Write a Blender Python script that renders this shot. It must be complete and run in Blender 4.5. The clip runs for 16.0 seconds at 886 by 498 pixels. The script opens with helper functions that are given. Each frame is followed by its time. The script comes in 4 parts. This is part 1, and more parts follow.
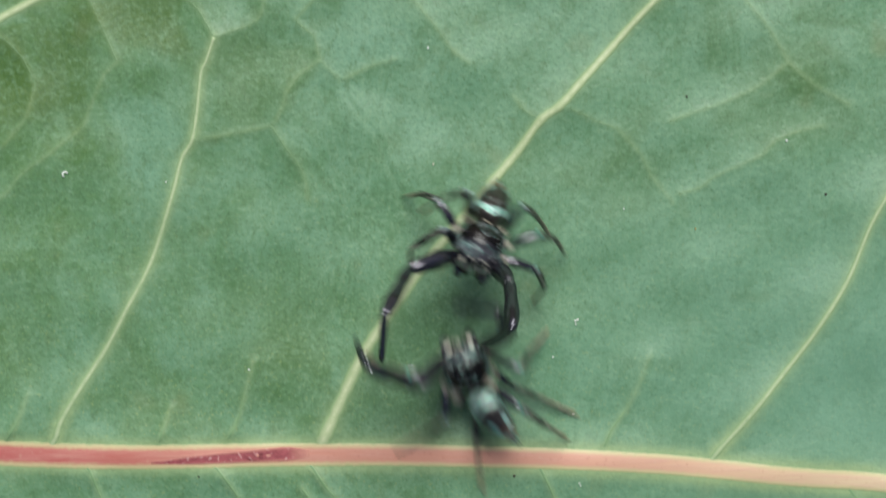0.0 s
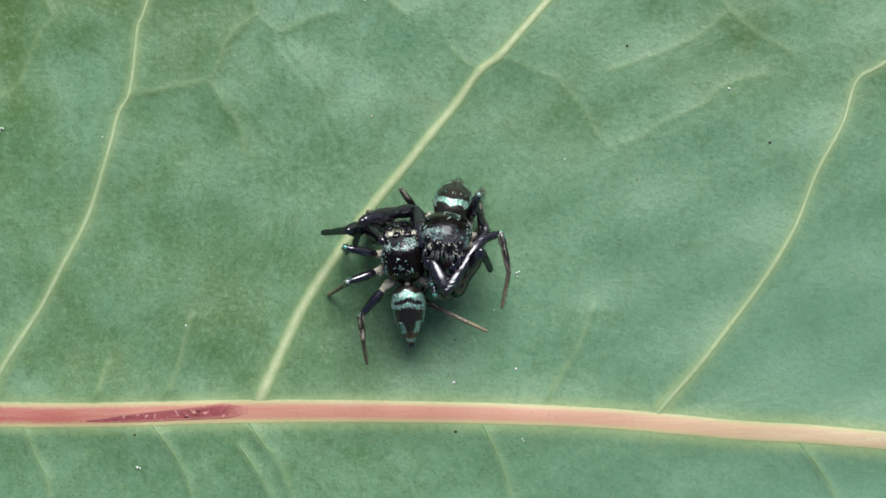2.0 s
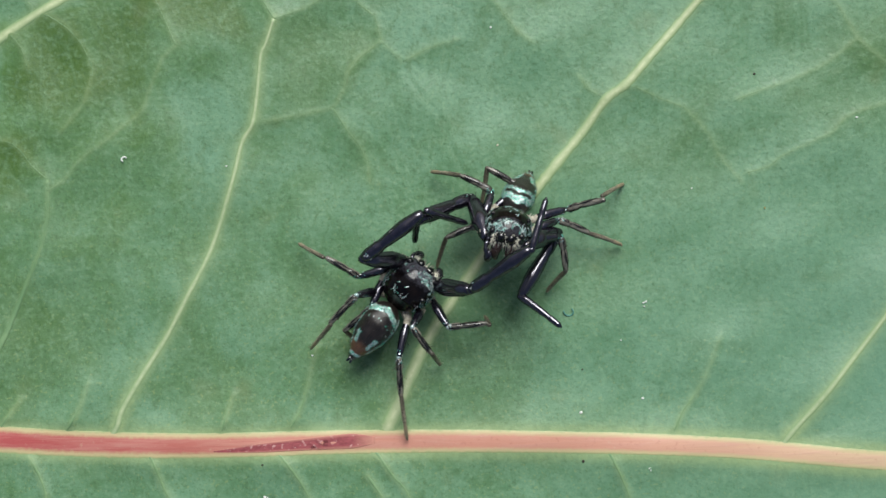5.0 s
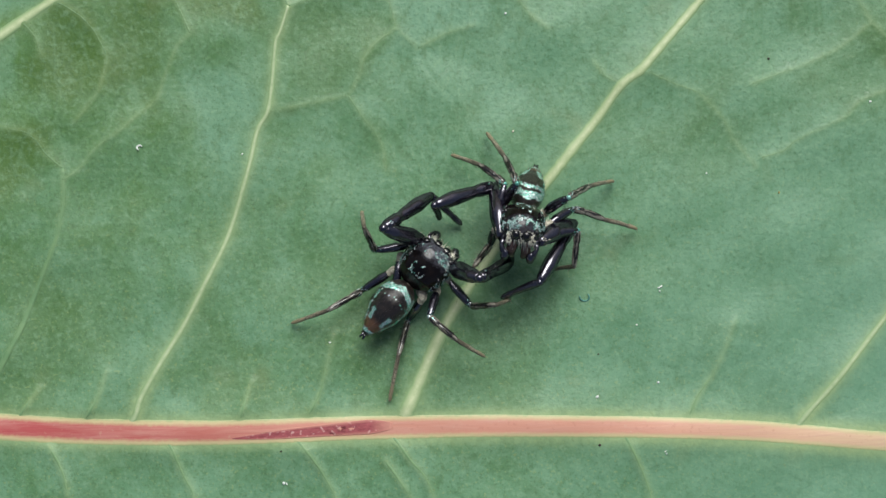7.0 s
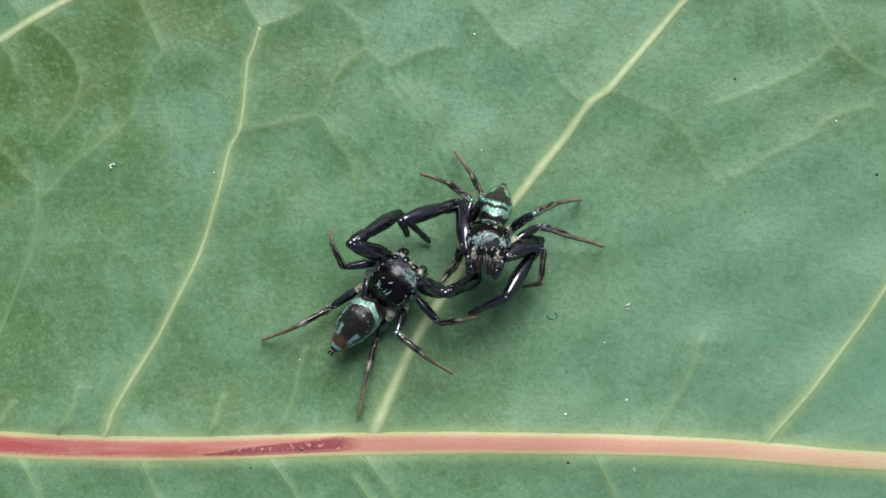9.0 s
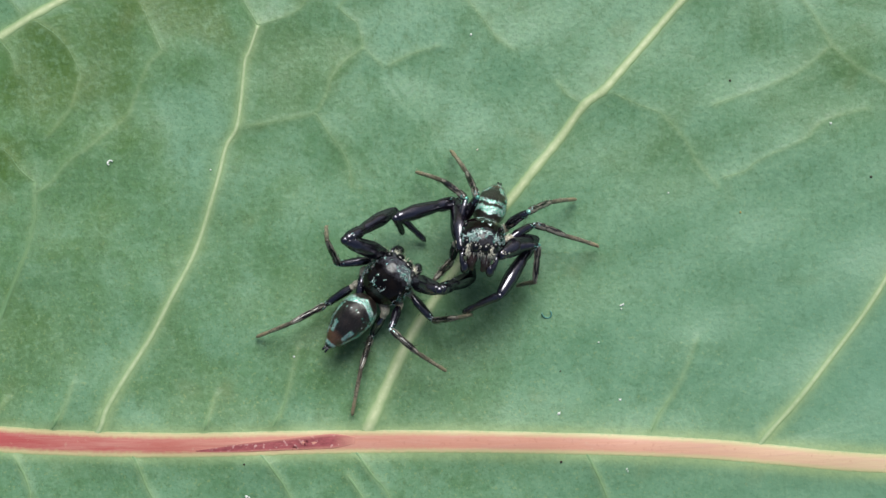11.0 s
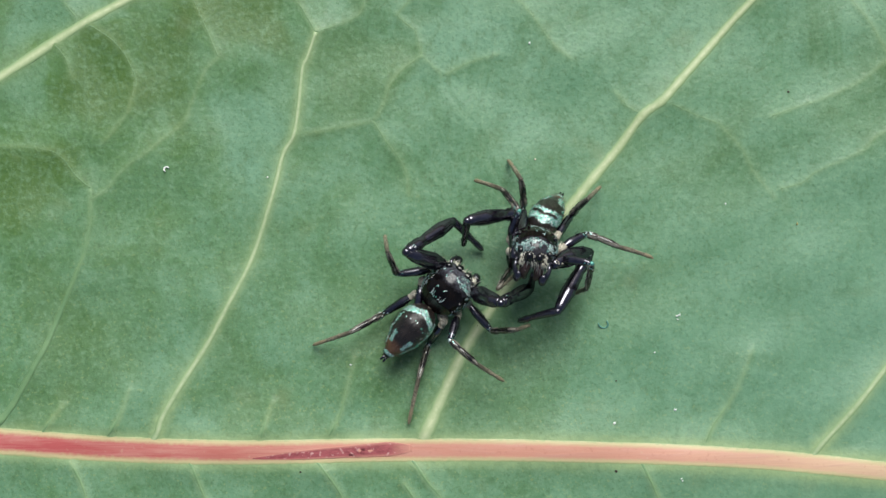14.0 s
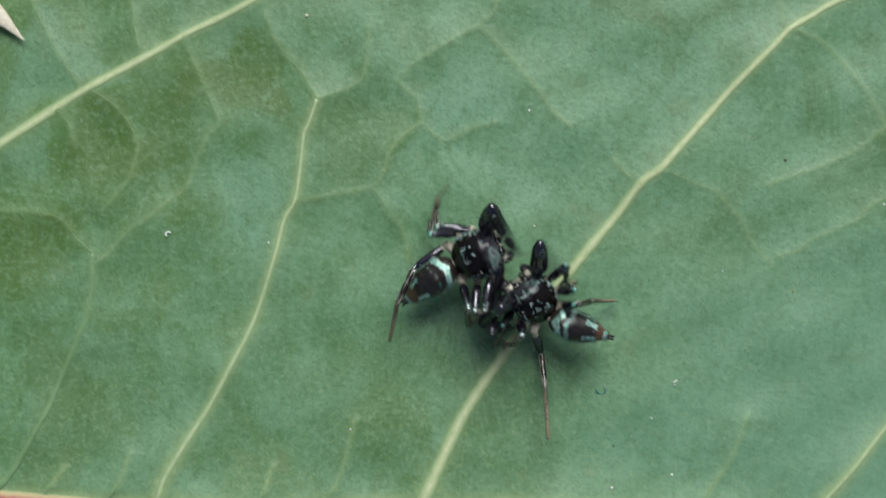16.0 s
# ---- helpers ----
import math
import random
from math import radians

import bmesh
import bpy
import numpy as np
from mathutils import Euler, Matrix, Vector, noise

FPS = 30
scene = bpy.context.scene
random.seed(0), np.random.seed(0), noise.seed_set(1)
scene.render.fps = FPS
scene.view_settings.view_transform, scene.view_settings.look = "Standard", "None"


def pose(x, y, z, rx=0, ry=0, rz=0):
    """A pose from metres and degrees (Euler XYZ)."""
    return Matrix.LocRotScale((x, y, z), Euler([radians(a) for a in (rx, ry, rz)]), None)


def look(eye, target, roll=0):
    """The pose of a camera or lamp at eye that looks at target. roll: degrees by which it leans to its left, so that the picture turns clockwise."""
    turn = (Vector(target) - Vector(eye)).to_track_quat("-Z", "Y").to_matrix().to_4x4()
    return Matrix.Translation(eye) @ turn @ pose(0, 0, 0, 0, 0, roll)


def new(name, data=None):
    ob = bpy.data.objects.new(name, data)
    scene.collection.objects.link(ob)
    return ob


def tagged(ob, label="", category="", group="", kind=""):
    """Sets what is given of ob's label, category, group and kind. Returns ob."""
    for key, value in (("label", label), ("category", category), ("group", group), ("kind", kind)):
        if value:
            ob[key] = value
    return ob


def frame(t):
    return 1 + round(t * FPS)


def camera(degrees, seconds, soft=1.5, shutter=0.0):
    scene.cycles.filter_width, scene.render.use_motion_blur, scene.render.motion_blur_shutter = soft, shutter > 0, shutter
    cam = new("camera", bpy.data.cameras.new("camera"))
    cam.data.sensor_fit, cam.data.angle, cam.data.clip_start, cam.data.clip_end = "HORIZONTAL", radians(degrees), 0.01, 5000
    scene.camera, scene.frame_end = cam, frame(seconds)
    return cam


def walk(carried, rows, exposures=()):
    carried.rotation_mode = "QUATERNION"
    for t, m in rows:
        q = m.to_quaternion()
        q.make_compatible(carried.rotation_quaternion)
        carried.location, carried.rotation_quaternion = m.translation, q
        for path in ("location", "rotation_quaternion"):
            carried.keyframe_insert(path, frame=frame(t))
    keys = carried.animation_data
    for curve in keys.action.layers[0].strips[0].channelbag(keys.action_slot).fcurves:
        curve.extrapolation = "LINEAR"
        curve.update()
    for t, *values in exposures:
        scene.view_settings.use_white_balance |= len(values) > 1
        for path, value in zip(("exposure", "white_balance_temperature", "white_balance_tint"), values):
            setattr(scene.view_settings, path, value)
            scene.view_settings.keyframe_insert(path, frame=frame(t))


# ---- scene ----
MM = 0.001
cam = camera(30.0, 16.0, soft=1.5, shutter=0.5)
# seconds, eye in millimetres over the leaf, turn in degrees
PATH = [
    (0.0, 4.70, -0.57, 86.51, 0.343, -0.019, 0.215),
    (0.2, 5.84, -5.18, 85.96, 2.491, 0.555, 0.250),
    (0.5, 5.97, -5.70, 85.89, 2.491, 0.555, 0.250),
    (1.0, 7.95, -6.60, 85.53, 3.179, 1.090, 0.048),
    (1.5, 7.74, -5.39, 85.38, 2.000, 0.647, -0.301),
    (2.0, 9.45, -7.07, 85.07, 3.051, 1.065, -0.265),
    (2.5, 7.62, -6.12, 84.89, 2.478, 0.509, -0.206),
    (3.0, 8.81, -8.65, 84.69, 2.988, 0.921, -0.383),
    (3.5, 5.82, -7.16, 84.97, 2.506, 0.411, -0.285),
    (4.0, 1.94, -1.78, 85.15, -0.198, 0.526, -0.147),
    (4.2, 0.62, -1.83, 85.37, -0.000, -0.003, -0.199),
    (6.3, 4.81, -2.29, 84.68, 1.025, 1.299, -0.410),
    (6.5, 3.14, -1.23, 84.79, 0.172, 0.526, -0.398),
    (7.0, 0.01, -0.15, 85.44, -0.993, -0.347, -0.743),
    (7.5, 1.99, -1.36, 85.60, -0.511, 0.187, -1.109),
    (8.0, 4.95, -2.74, 85.35, 0.869, 1.598, -1.144),
    (8.5, 5.72, -3.93, 85.41, 1.684, 1.878, -1.036),
    (8.7, 2.82, -2.29, 86.03, 1.032, 0.479, -0.890),
    (11.0, 3.44, -4.05, 86.36, 2.148, 0.699, -0.183),
    (11.5, 2.03, -1.63, 86.29, 0.729, 0.583, -0.123),
    (12.0, 0.07, -1.48, 86.00, 0.886, 0.121, -0.206),
    (12.5, 0.00, 0.00, 86.06, 0.000, 0.000, 0.000),
    (13.0, -0.26, -1.17, 86.40, 0.620, -0.029, 0.015),
    (13.5, 0.89, -1.90, 86.59, 0.961, 0.330, 0.087),
    (14.0, -0.80, -0.85, 86.46, 0.347, -0.133, 0.217),
    (14.5, 0.90, -2.90, 86.54, 1.007, 0.275, 0.075),
    (15.0, -1.77, -0.81, 86.79, 0.092, -0.567, 0.143),
    (15.5, -1.58, 0.16, 87.39, 0.501, -1.120, 0.607),
    (16.0, -1.42, 3.14, 87.17, -0.004, -0.538, 0.471),
]
walk(cam, [(t, pose(x * MM, y * MM, z * MM, rx, ry, rz)) for t, x, y, z, rx, ry, rz in PATH], exposures=[(0.0, 0.07), (6.5, 0.05), (7.0, 0.05), (7.5, 0.12), (8.5, 0.07), (11.0, 0.12), (14.5, 0.15), (15.3, 0.08), (16.0, -0.11)])

# ---- light: bright overcast sky, brighter from beyond the leaf's upper half ----
SUN_HEIGHT, SUN_TURN = radians(52), radians(8)
world = bpy.data.worlds.new("sky")
scene.world = world
world.use_nodes = True
sky = world.node_tree.nodes.new("ShaderNodeTexSky")
sky.sky_type, sky.sun_disc = "NISHITA", False
sky.sun_elevation, sky.sun_rotation = SUN_HEIGHT, SUN_TURN
sky.air_density, sky.dust_density = 1.0, 4.0
world.node_tree.links.new(sky.outputs[0], world.node_tree.nodes["Background"].inputs[0])
world.node_tree.nodes["Background"].inputs[1].default_value = 0.062
sun = new("sun", bpy.data.lights.new("sun", "SUN"))
sun.data.energy, sun.data.angle, sun.data.color = 3.3, radians(36), (0.95, 0.985, 0.94)
away = Vector((math.sin(SUN_TURN) * math.cos(SUN_HEIGHT), math.cos(SUN_TURN) * math.cos(SUN_HEIGHT), math.sin(SUN_HEIGHT)))
sun.matrix_world = look(away, (0, 0, 0))


# ---- materials ----
class Nodes:
    """A node material with a few short ways to add nodes. Coordinates are the object's own, in millimetres."""

    def __init__(self, name, rough=0.5, metal=0.0, spec=0.5):
        self.mat = bpy.data.materials.new(name)
        self.mat.use_nodes = True
        self.tree = self.mat.node_tree
        self.bsdf = self.tree.nodes["Principled BSDF"]
        self.set("Roughness", rough), self.set("Metallic", metal), self.set("Specular IOR Level", spec)
        coord = self.tree.nodes.new("ShaderNodeTexCoord")
        scale = self.tree.nodes.new("ShaderNodeVectorMath")
        scale.operation = "SCALE"
        scale.inputs["Scale"].default_value = 1000.0
        self.link(coord.outputs["Object"], scale.inputs[0])
        self.at = scale.outputs[0]

    def link(self, a, b):
        self.tree.links.new(a, b)

    def set(self, name, value):
        self.bsdf.inputs[name].default_value = value

    def noise(self, scale, detail=3.0, rough=0.55, distortion=0.0, stretch=None):
        n = self.tree.nodes.new("ShaderNodeTexNoise")
        n.inputs["Scale"].default_value, n.inputs["Detail"].default_value = scale, detail
        n.inputs["Roughness"].default_value, n.inputs["Distortion"].default_value = rough, distortion
        at = self.at
        if stretch:
            m = self.tree.nodes.new("ShaderNodeVectorMath")
            m.operation = "MULTIPLY"
            m.inputs[1].default_value = stretch
            self.link(at, m.inputs[0])
            at = m.outputs[0]
        self.link(at, n.inputs["Vector"])
        return n.outputs["Fac"]

    def cells(self, scale, feature="F1"):
        n = self.tree.nodes.new("ShaderNodeTexVoronoi")
        n.feature = feature
        n.inputs["Scale"].default_value = scale
        self.link(self.at, n.inputs["Vector"])
        return n.outputs["Distance"]

    def attribute(self, name):
        n = self.tree.nodes.new("ShaderNodeAttribute")
        n.attribute_name = name
        return n.outputs["Fac"]

    def math(self, how, a, b):
        n = self.tree.nodes.new("ShaderNodeMath")
        n.operation = how
        for socket, v in zip(n.inputs, (a, b)):
            if isinstance(v, (int, float)):
                socket.default_value = v
            else:
                self.link(v, socket)
        return n.outputs[0]

    def axis(self, name):
        n = self.tree.nodes.new("ShaderNodeSeparateXYZ")
        self.link(self.at, n.inputs[0])
        return n.outputs[name]

    def island(self):
        return self.tree.nodes.new("ShaderNodeNewGeometry").outputs["Random Per Island"]

    def ramp(self, value, *stops):
        n = self.tree.nodes.new("ShaderNodeValToRGB")
        e = n.color_ramp.elements
        while len(e) < len(stops):
            e.new(0.5)
        for i, (p, c) in enumerate(stops):
            e[i].position = p
            e[i].color = (*c, 1) if isinstance(c, tuple) else (c, c, c, 1)
        self.link(value, n.inputs[0])
        return n.outputs[0]

    def span(self, value, a, b):
        n = self.tree.nodes.new("ShaderNodeMapRange")
        n.inputs["From Min"].default_value, n.inputs["From Max"].default_value = a, b
        self.link(value, n.inputs["Value"])
        return n.outputs[0]

    def mix(self, a, b, fac, blend="MIX"):
        n = self.tree.nodes.new("ShaderNodeMix")
        n.data_type, n.blend_type = "RGBA", blend
        for socket, v in ((n.inputs[0], fac), (n.inputs[6], a), (n.inputs[7], b)):
            if isinstance(v, tuple):
                socket.default_value = (*v, 1)
            elif isinstance(v, (int, float)):
                socket.default_value = v
            else:
                self.link(v, socket)
        return n.outputs[2]

    def colour(self, c):
        if isinstance(c, tuple):
            self.set("Base Color", (*c, 1))
        else:
            self.link(c, self.bsdf.inputs["Base Color"])
        return self

    def rough(self, v):
        self.link(v, self.bsdf.inputs["Roughness"])
        return self

    def bump(self, height, depth, strength=1.0):
        n = self.tree.nodes.new("ShaderNodeBump")
        n.inputs["Strength"].default_value, n.inputs["Distance"].default_value = strength, depth * MM
        self.link(height, n.inputs["Height"])
        self.link(n.outputs[0], self.bsdf.inputs["Normal"])
        return self


def make_lamina():
    n = Nodes("leaf_underside", 0.5, 0, 0.45)
    patches = n.noise(0.09, 4, 0.6, 0.8)
    bloom = n.noise(0.45, 5, 0.65, 0.6)
    mottle = n.noise(1.7, 4, 0.72)
    speckle = n.noise(3.2, 4, 0.66)
    fine = n.noise(5.5, 3, 0.7)
    streaks = n.noise(2.2, 3, 0.6, 0.5, (1.0, 0.55, 1.0))
    wide_net = n.cells(0.42, "DISTANCE_TO_EDGE")
    x, y = n.axis("X"), n.axis("Y")
    # the pale bloom is rubbed off towards the leaf's base, and in blotches
    worn = n.mix(n.span(x, 4, -26), n.span(y, -22, 11), 1.0, "MULTIPLY")
    worn = n.mix(worn, n.span(patches, 0.30, 0.62), 0.45, "OVERLAY")
    green = n.mix((0.103, 0.234, 0.122), (0.066, 0.154, 0.025), worn)
    green = n.mix(green, (0.131, 0.272, 0.158), n.mix(n.ramp(bloom, (0.38, 0.0), (0.60, 1.0)), n.ramp(worn, (0.1, 1.0), (0.8, 0.35)), 1.0, "MULTIPLY"))
    green = n.mix(green, (0.066, 0.160, 0.056), n.ramp(n.noise(0.22, 3, 0.5, 1.2), (0.30, 0.65), (0.48, 0.0)))
    blotch = n.attribute("blotch")
    green = n.mix(green, (0.064, 0.134, 0.022), n.ramp(blotch, (0.0, 0.92), (0.5, 0.0)))
    green = n.mix(green, (0.150, 0.310, 0.200), n.ramp(blotch, (0.5, 0.0), (1.0, 0.75)))
    green = n.mix(green, (0.155, 0.290, 0.160), n.ramp(wide_net, (0.0, 0.22), (0.045, 0.0)))
    green = n.mix(green, (0.215, 0.370, 0.225), n.ramp(speckle, (0.50, 0.0), (0.70, 0.42)))
    green = n.mix(green, (0.185, 0.330, 0.185), n.ramp(mottle, (0.50, 0.0), (0.72, 0.26)))
    green = n.mix(green, (0.052, 0.130, 0.042), n.ramp(mottle, (0.28, 0.40), (0.48, 0.0)))
    green = n.mix(green, (0.060, 0.140, 0.046), n.ramp(streaks, (0.30, 0.40), (0.46, 0.0)))
    green = n.mix(green, (0.040, 0.105, 0.035), n.ramp(fine, (0.30, 0.50), (0.48, 0.0)))
    grains, y_low = n.noise(6.5, 2, 0.5), n.span(y, -9, 6)
    green = n.mix(green, (0.260, 0.340, 0.130), n.math("MULTIPLY", n.ramp(grains, (0.60, 0.0), (0.70, 0.42)), n.ramp(y_low, (0.0, 1.0), (1.0, 0.2))))
    rust = n.noise(0.30, 2, 0.5)
    green = n.mix(green, (0.180, 0.200, 0.075), n.ramp(rust, (0.64, 0.0), (0.80, 0.35)))
    # paler and bluer towards the tip, below the middle
    tip = n.math("MULTIPLY", n.span(x, 4, 28), n.span(y, 7, -6))
    green = n.mix(green, (0.138, 0.292, 0.205), n.math("MULTIPLY", tip, 0.55))
    # paler tissue along the veins
    green = n.mix(green, (0.300, 0.400, 0.190), n.math("MULTIPLY", n.attribute("vein"), n.ramp(mottle, (0.3, 0.65), (0.6, 1.0))))
    n.colour(green).rough(n.ramp(speckle, (0.3, 0.40), (0.7, 0.60)))
    n.bump(n.mix(n.noise(3.4, 3, 0.55, 0.4), mottle, 0.35), 0.05, 0.8)
    return n.mat


def make_midrib():
    n = Nodes("red_midrib", 0.45, 0, 0.45)
    along = n.span(n.axis("X"), -30, 40)
    base = n.ramp(along, (0.0, (0.40, 0.050, 0.065)), (0.18, (0.45, 0.10, 0.095)), (0.36, (0.56, 0.24, 0.18)), (0.58, (0.62, 0.31, 0.225)), (0.74, (0.66, 0.46, 0.30)), (0.90, (0.68, 0.58, 0.38)))
    streak = n.noise(1.2, 4, 0.6, 0.3, (0.25, 3.0, 3.0))
    base = n.mix(base, (0.60, 0.33, 0.27), n.ramp(streak, (0.42, 0.0), (0.72, 0.55)))
    spots = n.noise(3.5, 4, 0.7)
    base = n.mix(base, (0.36, 0.09, 0.07), n.ramp(spots, (0.58, 0.0), (0.78, 0.40)))
    base = n.mix(base, (0.58, 0.50, 0.36), n.ramp(spots, (0.24, 0.35), (0.40, 0.0)))
    rim = n.math("ADD", n.attribute("across"), n.math("MULTIPLY", n.math("SUBTRACT", spots, 0.5), 0.35))
    base = n.mix(base, (0.56, 0.50, 0.27), n.ramp(rim, (0.44, 0.0), (0.74, 0.88)))
    base = n.mix(base, (0.33, 0.41, 0.19), n.ramp(rim, (0.80, 0.0), (0.97, 0.95)))
    n.colour(base).bump(streak, 0.04, 0.5)
    return n.mat


def make_vein(name, low, high):
    n = Nodes(name, 0.48, 0, 0.4)
    grain = n.noise(2.2, 4, 0.65)
    base = n.mix(low, high, n.span(grain, 0.3, 0.7))
    rim = n.math("ADD", n.attribute("across"), n.math("MULTIPLY", n.math("SUBTRACT", grain, 0.5), 0.5))
    base = n.mix(base, (0.215, 0.335, 0.155), n.ramp(rim, (0.12, 0.0), (0.52, 0.50), (0.85, 1.0)))
    n.colour(base).bump(grain, 0.03, 0.6)
    return n.mat


def make_scar():
    """Corky dark red tissue with pale grains, passing into the red of the midrib at its rim and far end."""
    n = Nodes("dark_red_scar", 0.6, 0, 0.3)
    grain = n.noise(6.0, 4, 0.6, 0, (0.5, 1.0, 1.0))
    base = n.mix((0.22, 0.045, 0.055), (0.37, 0.095, 0.105), n.span(grain, 0.3, 0.7))
    base = n.mix(base, (0.66, 0.42, 0.40), n.ramp(n.noise(4.5, 2, 0.5), (0.60, 0.0), (0.70, 0.65)))
    fade = n.math("MAXIMUM", n.ramp(n.attribute("across"), (0.55, 0.0), (0.97, 0.85)), n.ramp(n.span(n.axis("X"), -3.4, -2.3), (0.0, 0.0), (1.0, 1.0)))
    n.colour(n.mix(base, (0.56, 0.255, 0.20), fade)).bump(grain, 0.06, 0.5)
    return n.mat


def plain(name, a, b, scale, rough=0.5, spec=0.5, depth=0.02, metal=0.0):
    n = Nodes(name, rough, metal, spec)
    grain = n.noise(scale, 4, 0.6)
    n.colour(n.mix(a, b, n.span(grain, 0.3, 0.7)))
    if depth:
        n.bump(grain, depth, 0.5)
    return n.mat


def make_carapace(name, grey):
    """Black cuticle; grey: how much lavender, painted for sky sheen on fine scales, tints the head's front half."""
    n = Nodes(name, 0.13, 0, 0.26)
    grain = n.noise(9, 3, 0.6)
    sheen = n.math("MULTIPLY", n.span(n.math("ADD", n.axis("Y"), n.noise(2.2, 3)), 0.80, 1.35), grey)
    base = n.mix((0.003, 0.0025, 0.003), (0.010, 0.007, 0.006), n.span(n.noise(1.2, 4), 0.35, 0.7))
    n.colour(n.mix(base, (0.215, 0.225, 0.285), n.math("MULTIPLY", sheen, n.ramp(grain, (0.35, 0.3), (0.6, 1.0)))))
    n.rough(n.math("ADD", n.ramp(grain, (0.3, 0.07), (0.7, 0.15)), n.math("MULTIPLY", sheen, 0.22))).bump(grain, 0.006, 0.3)
    return n.mat


def make_abdomen():
    n = Nodes("brown_abdomen", 0.30, 0, 0.75)
    y = n.axis("Y")
    hair = n.noise(7, 4, 0.7, 0, (1.6, 0.5, 1.6))
    base = n.mix((0.006, 0.005, 0.0045), (0.034, 0.025, 0.021), n.span(hair, 0.35, 0.75))
    spot = n.ramp(n.span(y, -3.3, -1.7), (0.05, 0.0), (0.20, 0.85), (0.42, 0.7), (0.62, 0.0))
    base = n.mix(base, (0.15, 0.075, 0.042), spot)
    n.colour(base).bump(hair, 0.04, 0.6)
    return n.mat


def make_scales(name, *stops):
    n = Nodes(name, 0.26, 0.55, 0.7)
    n.colour(n.ramp(n.island(), *stops))
    return n.mat


def make_leg():
    """Black bristly cuticle with a clear violet-white gloss along the leg."""
    n = Nodes("leg_black", 0.5, 0, 0.0)
    grain = n.noise(5.0, 4, 0.6)
    n.colour(n.mix((0.0025, 0.002, 0.004), (0.008, 0.006, 0.011), n.span(grain, 0.3, 0.7)))
    gloss = n.tree.nodes.new("ShaderNodeBsdfGlossy")
    gloss.inputs["Color"].default_value, gloss.inputs["Roughness"].default_value = (0.90, 0.88, 1.0, 1), 0.19
    both = n.tree.nodes.new("ShaderNodeMixShader")
    n.link(n.ramp(grain, (0.3, 0.11), (0.7, 0.17)), both.inputs[0])
    n.link(n.bsdf.outputs[0], both.inputs[1])
    n.link(gloss.outputs[0], both.inputs[2])
    n.link(both.outputs[0], n.tree.nodes["Material Output"].inputs["Surface"])
    return n.mat


def make_foot():
    n = Nodes("brown_foot", 0.42, 0, 0.5)
    x = n.axis("X")
    hair = n.noise(9, 3, 0.7)
    tan = n.mix((0.120, 0.102, 0.066), (0.370, 0.325, 0.235), n.span(n.noise(3.0, 3, 0.6, 0, (0.6, 1.5, 1.5)), 0.35, 0.65))
    base = n.mix((0.020, 0.017, 0.013), tan, n.ramp(n.math("ADD", n.span(x, 0.0, 2.2), n.math("MULTIPLY", hair, 0.3)), (0.16, 0.30), (0.34, 0.75), (0.75, 1.0)))
    base = n.mix(base, (0.055, 0.045, 0.036), n.ramp(hair, (0.40, 0.0), (0.65, 0.85)))
    # the last joint is ochre
    n.colour(n.mix(base, (0.265, 0.215, 0.135), n.ramp(n.span(x, 0.0, 2.4), (0.62, 0.0), (0.74, 0.85)))).bump(hair, 0.03, 0.6)
    return n.mat


def make_shin():
    """Dark shin with pale, slightly translucent tissue; the stripes along it are highlights put into the colour."""
    n = Nodes("highlight_striped_shin", 0.22, 0, 0.7)
    stripe = n.noise(2.4, 3, 0.6, 0.2, (0.45, 2.6, 2.6))
    base = n.mix((0.012, 0.010, 0.010), (0.270, 0.250, 0.210), n.ramp(stripe, (0.45, 0.0), (0.61, 0.85)))
    n.colour(base).bump(stripe, 0.008, 0.4)
    return n.mat


LAMINA = make_lamina()
MIDRIB = make_midrib()
VEIN = make_vein("pale_vein", (0.37, 0.46, 0.245), (0.56, 0.61, 0.375))
THIN_VEIN = make_vein("green_white_vein", (0.30, 0.41, 0.22), (0.46, 0.54, 0.33))
SMALL_VEIN = plain("thin_vein", (0.115, 0.232, 0.105), (0.165, 0.285, 0.130), 1.2, 0.5)
FAINT_VEIN = plain("pale_green_vein", (0.135, 0.260, 0.120), (0.200, 0.325, 0.155), 1.2, 0.5)
DARK_VEIN = plain("sunken_vein", (0.075, 0.175, 0.075), (0.105, 0.220, 0.105), 1.2, 0.5)
SCAR = make_scar()
CREAM = plain("cream_white", (0.62, 0.56, 0.42), (0.85, 0.80, 0.68), 4.0, 0.7, 0.3, 0.05)
WHITE = plain("white_speck", (0.65, 0.67, 0.64), (0.88, 0.89, 0.86), 9.0, 0.6)
TEAL = plain("teal_thread", (0.04, 0.16, 0.13), (0.12, 0.32, 0.27), 9.0, 0.5)
DARK = plain("dark_speck", (0.02, 0.015, 0.012), (0.06, 0.04, 0.03), 9.0, 0.7)
OCHRE = plain("ochre_speck", (0.30, 0.20, 0.05), (0.50, 0.36, 0.10), 9.0, 0.6)
SOIL = plain("soil", (0.035, 0.05, 0.02), (0.10, 0.11, 0.05), 0.05, 0.9, 0.2, 2.0)
CUTICLE = make_carapace("black_cuticle", 0.30)
GREY_CUTICLE = make_carapace("grey_sheen_cuticle", 0.16)
LEG_BLACK = make_leg()
JAW = plain("brown_jaw", (0.030, 0.018, 0.018), (0.085, 0.055, 0.050), 3.0, 0.18)
ABDOMEN = make_abdomen()
SCALES = make_scales("iridescent_scales", (0.0, (0.06, 0.45, 0.28)), (0.25, (0.16, 0.52, 0.40)), (0.5, (0.36, 0.66, 0.56)), (0.75, (0.80, 0.86, 0.82)), (1.0, (0.40, 0.58, 0.68)))
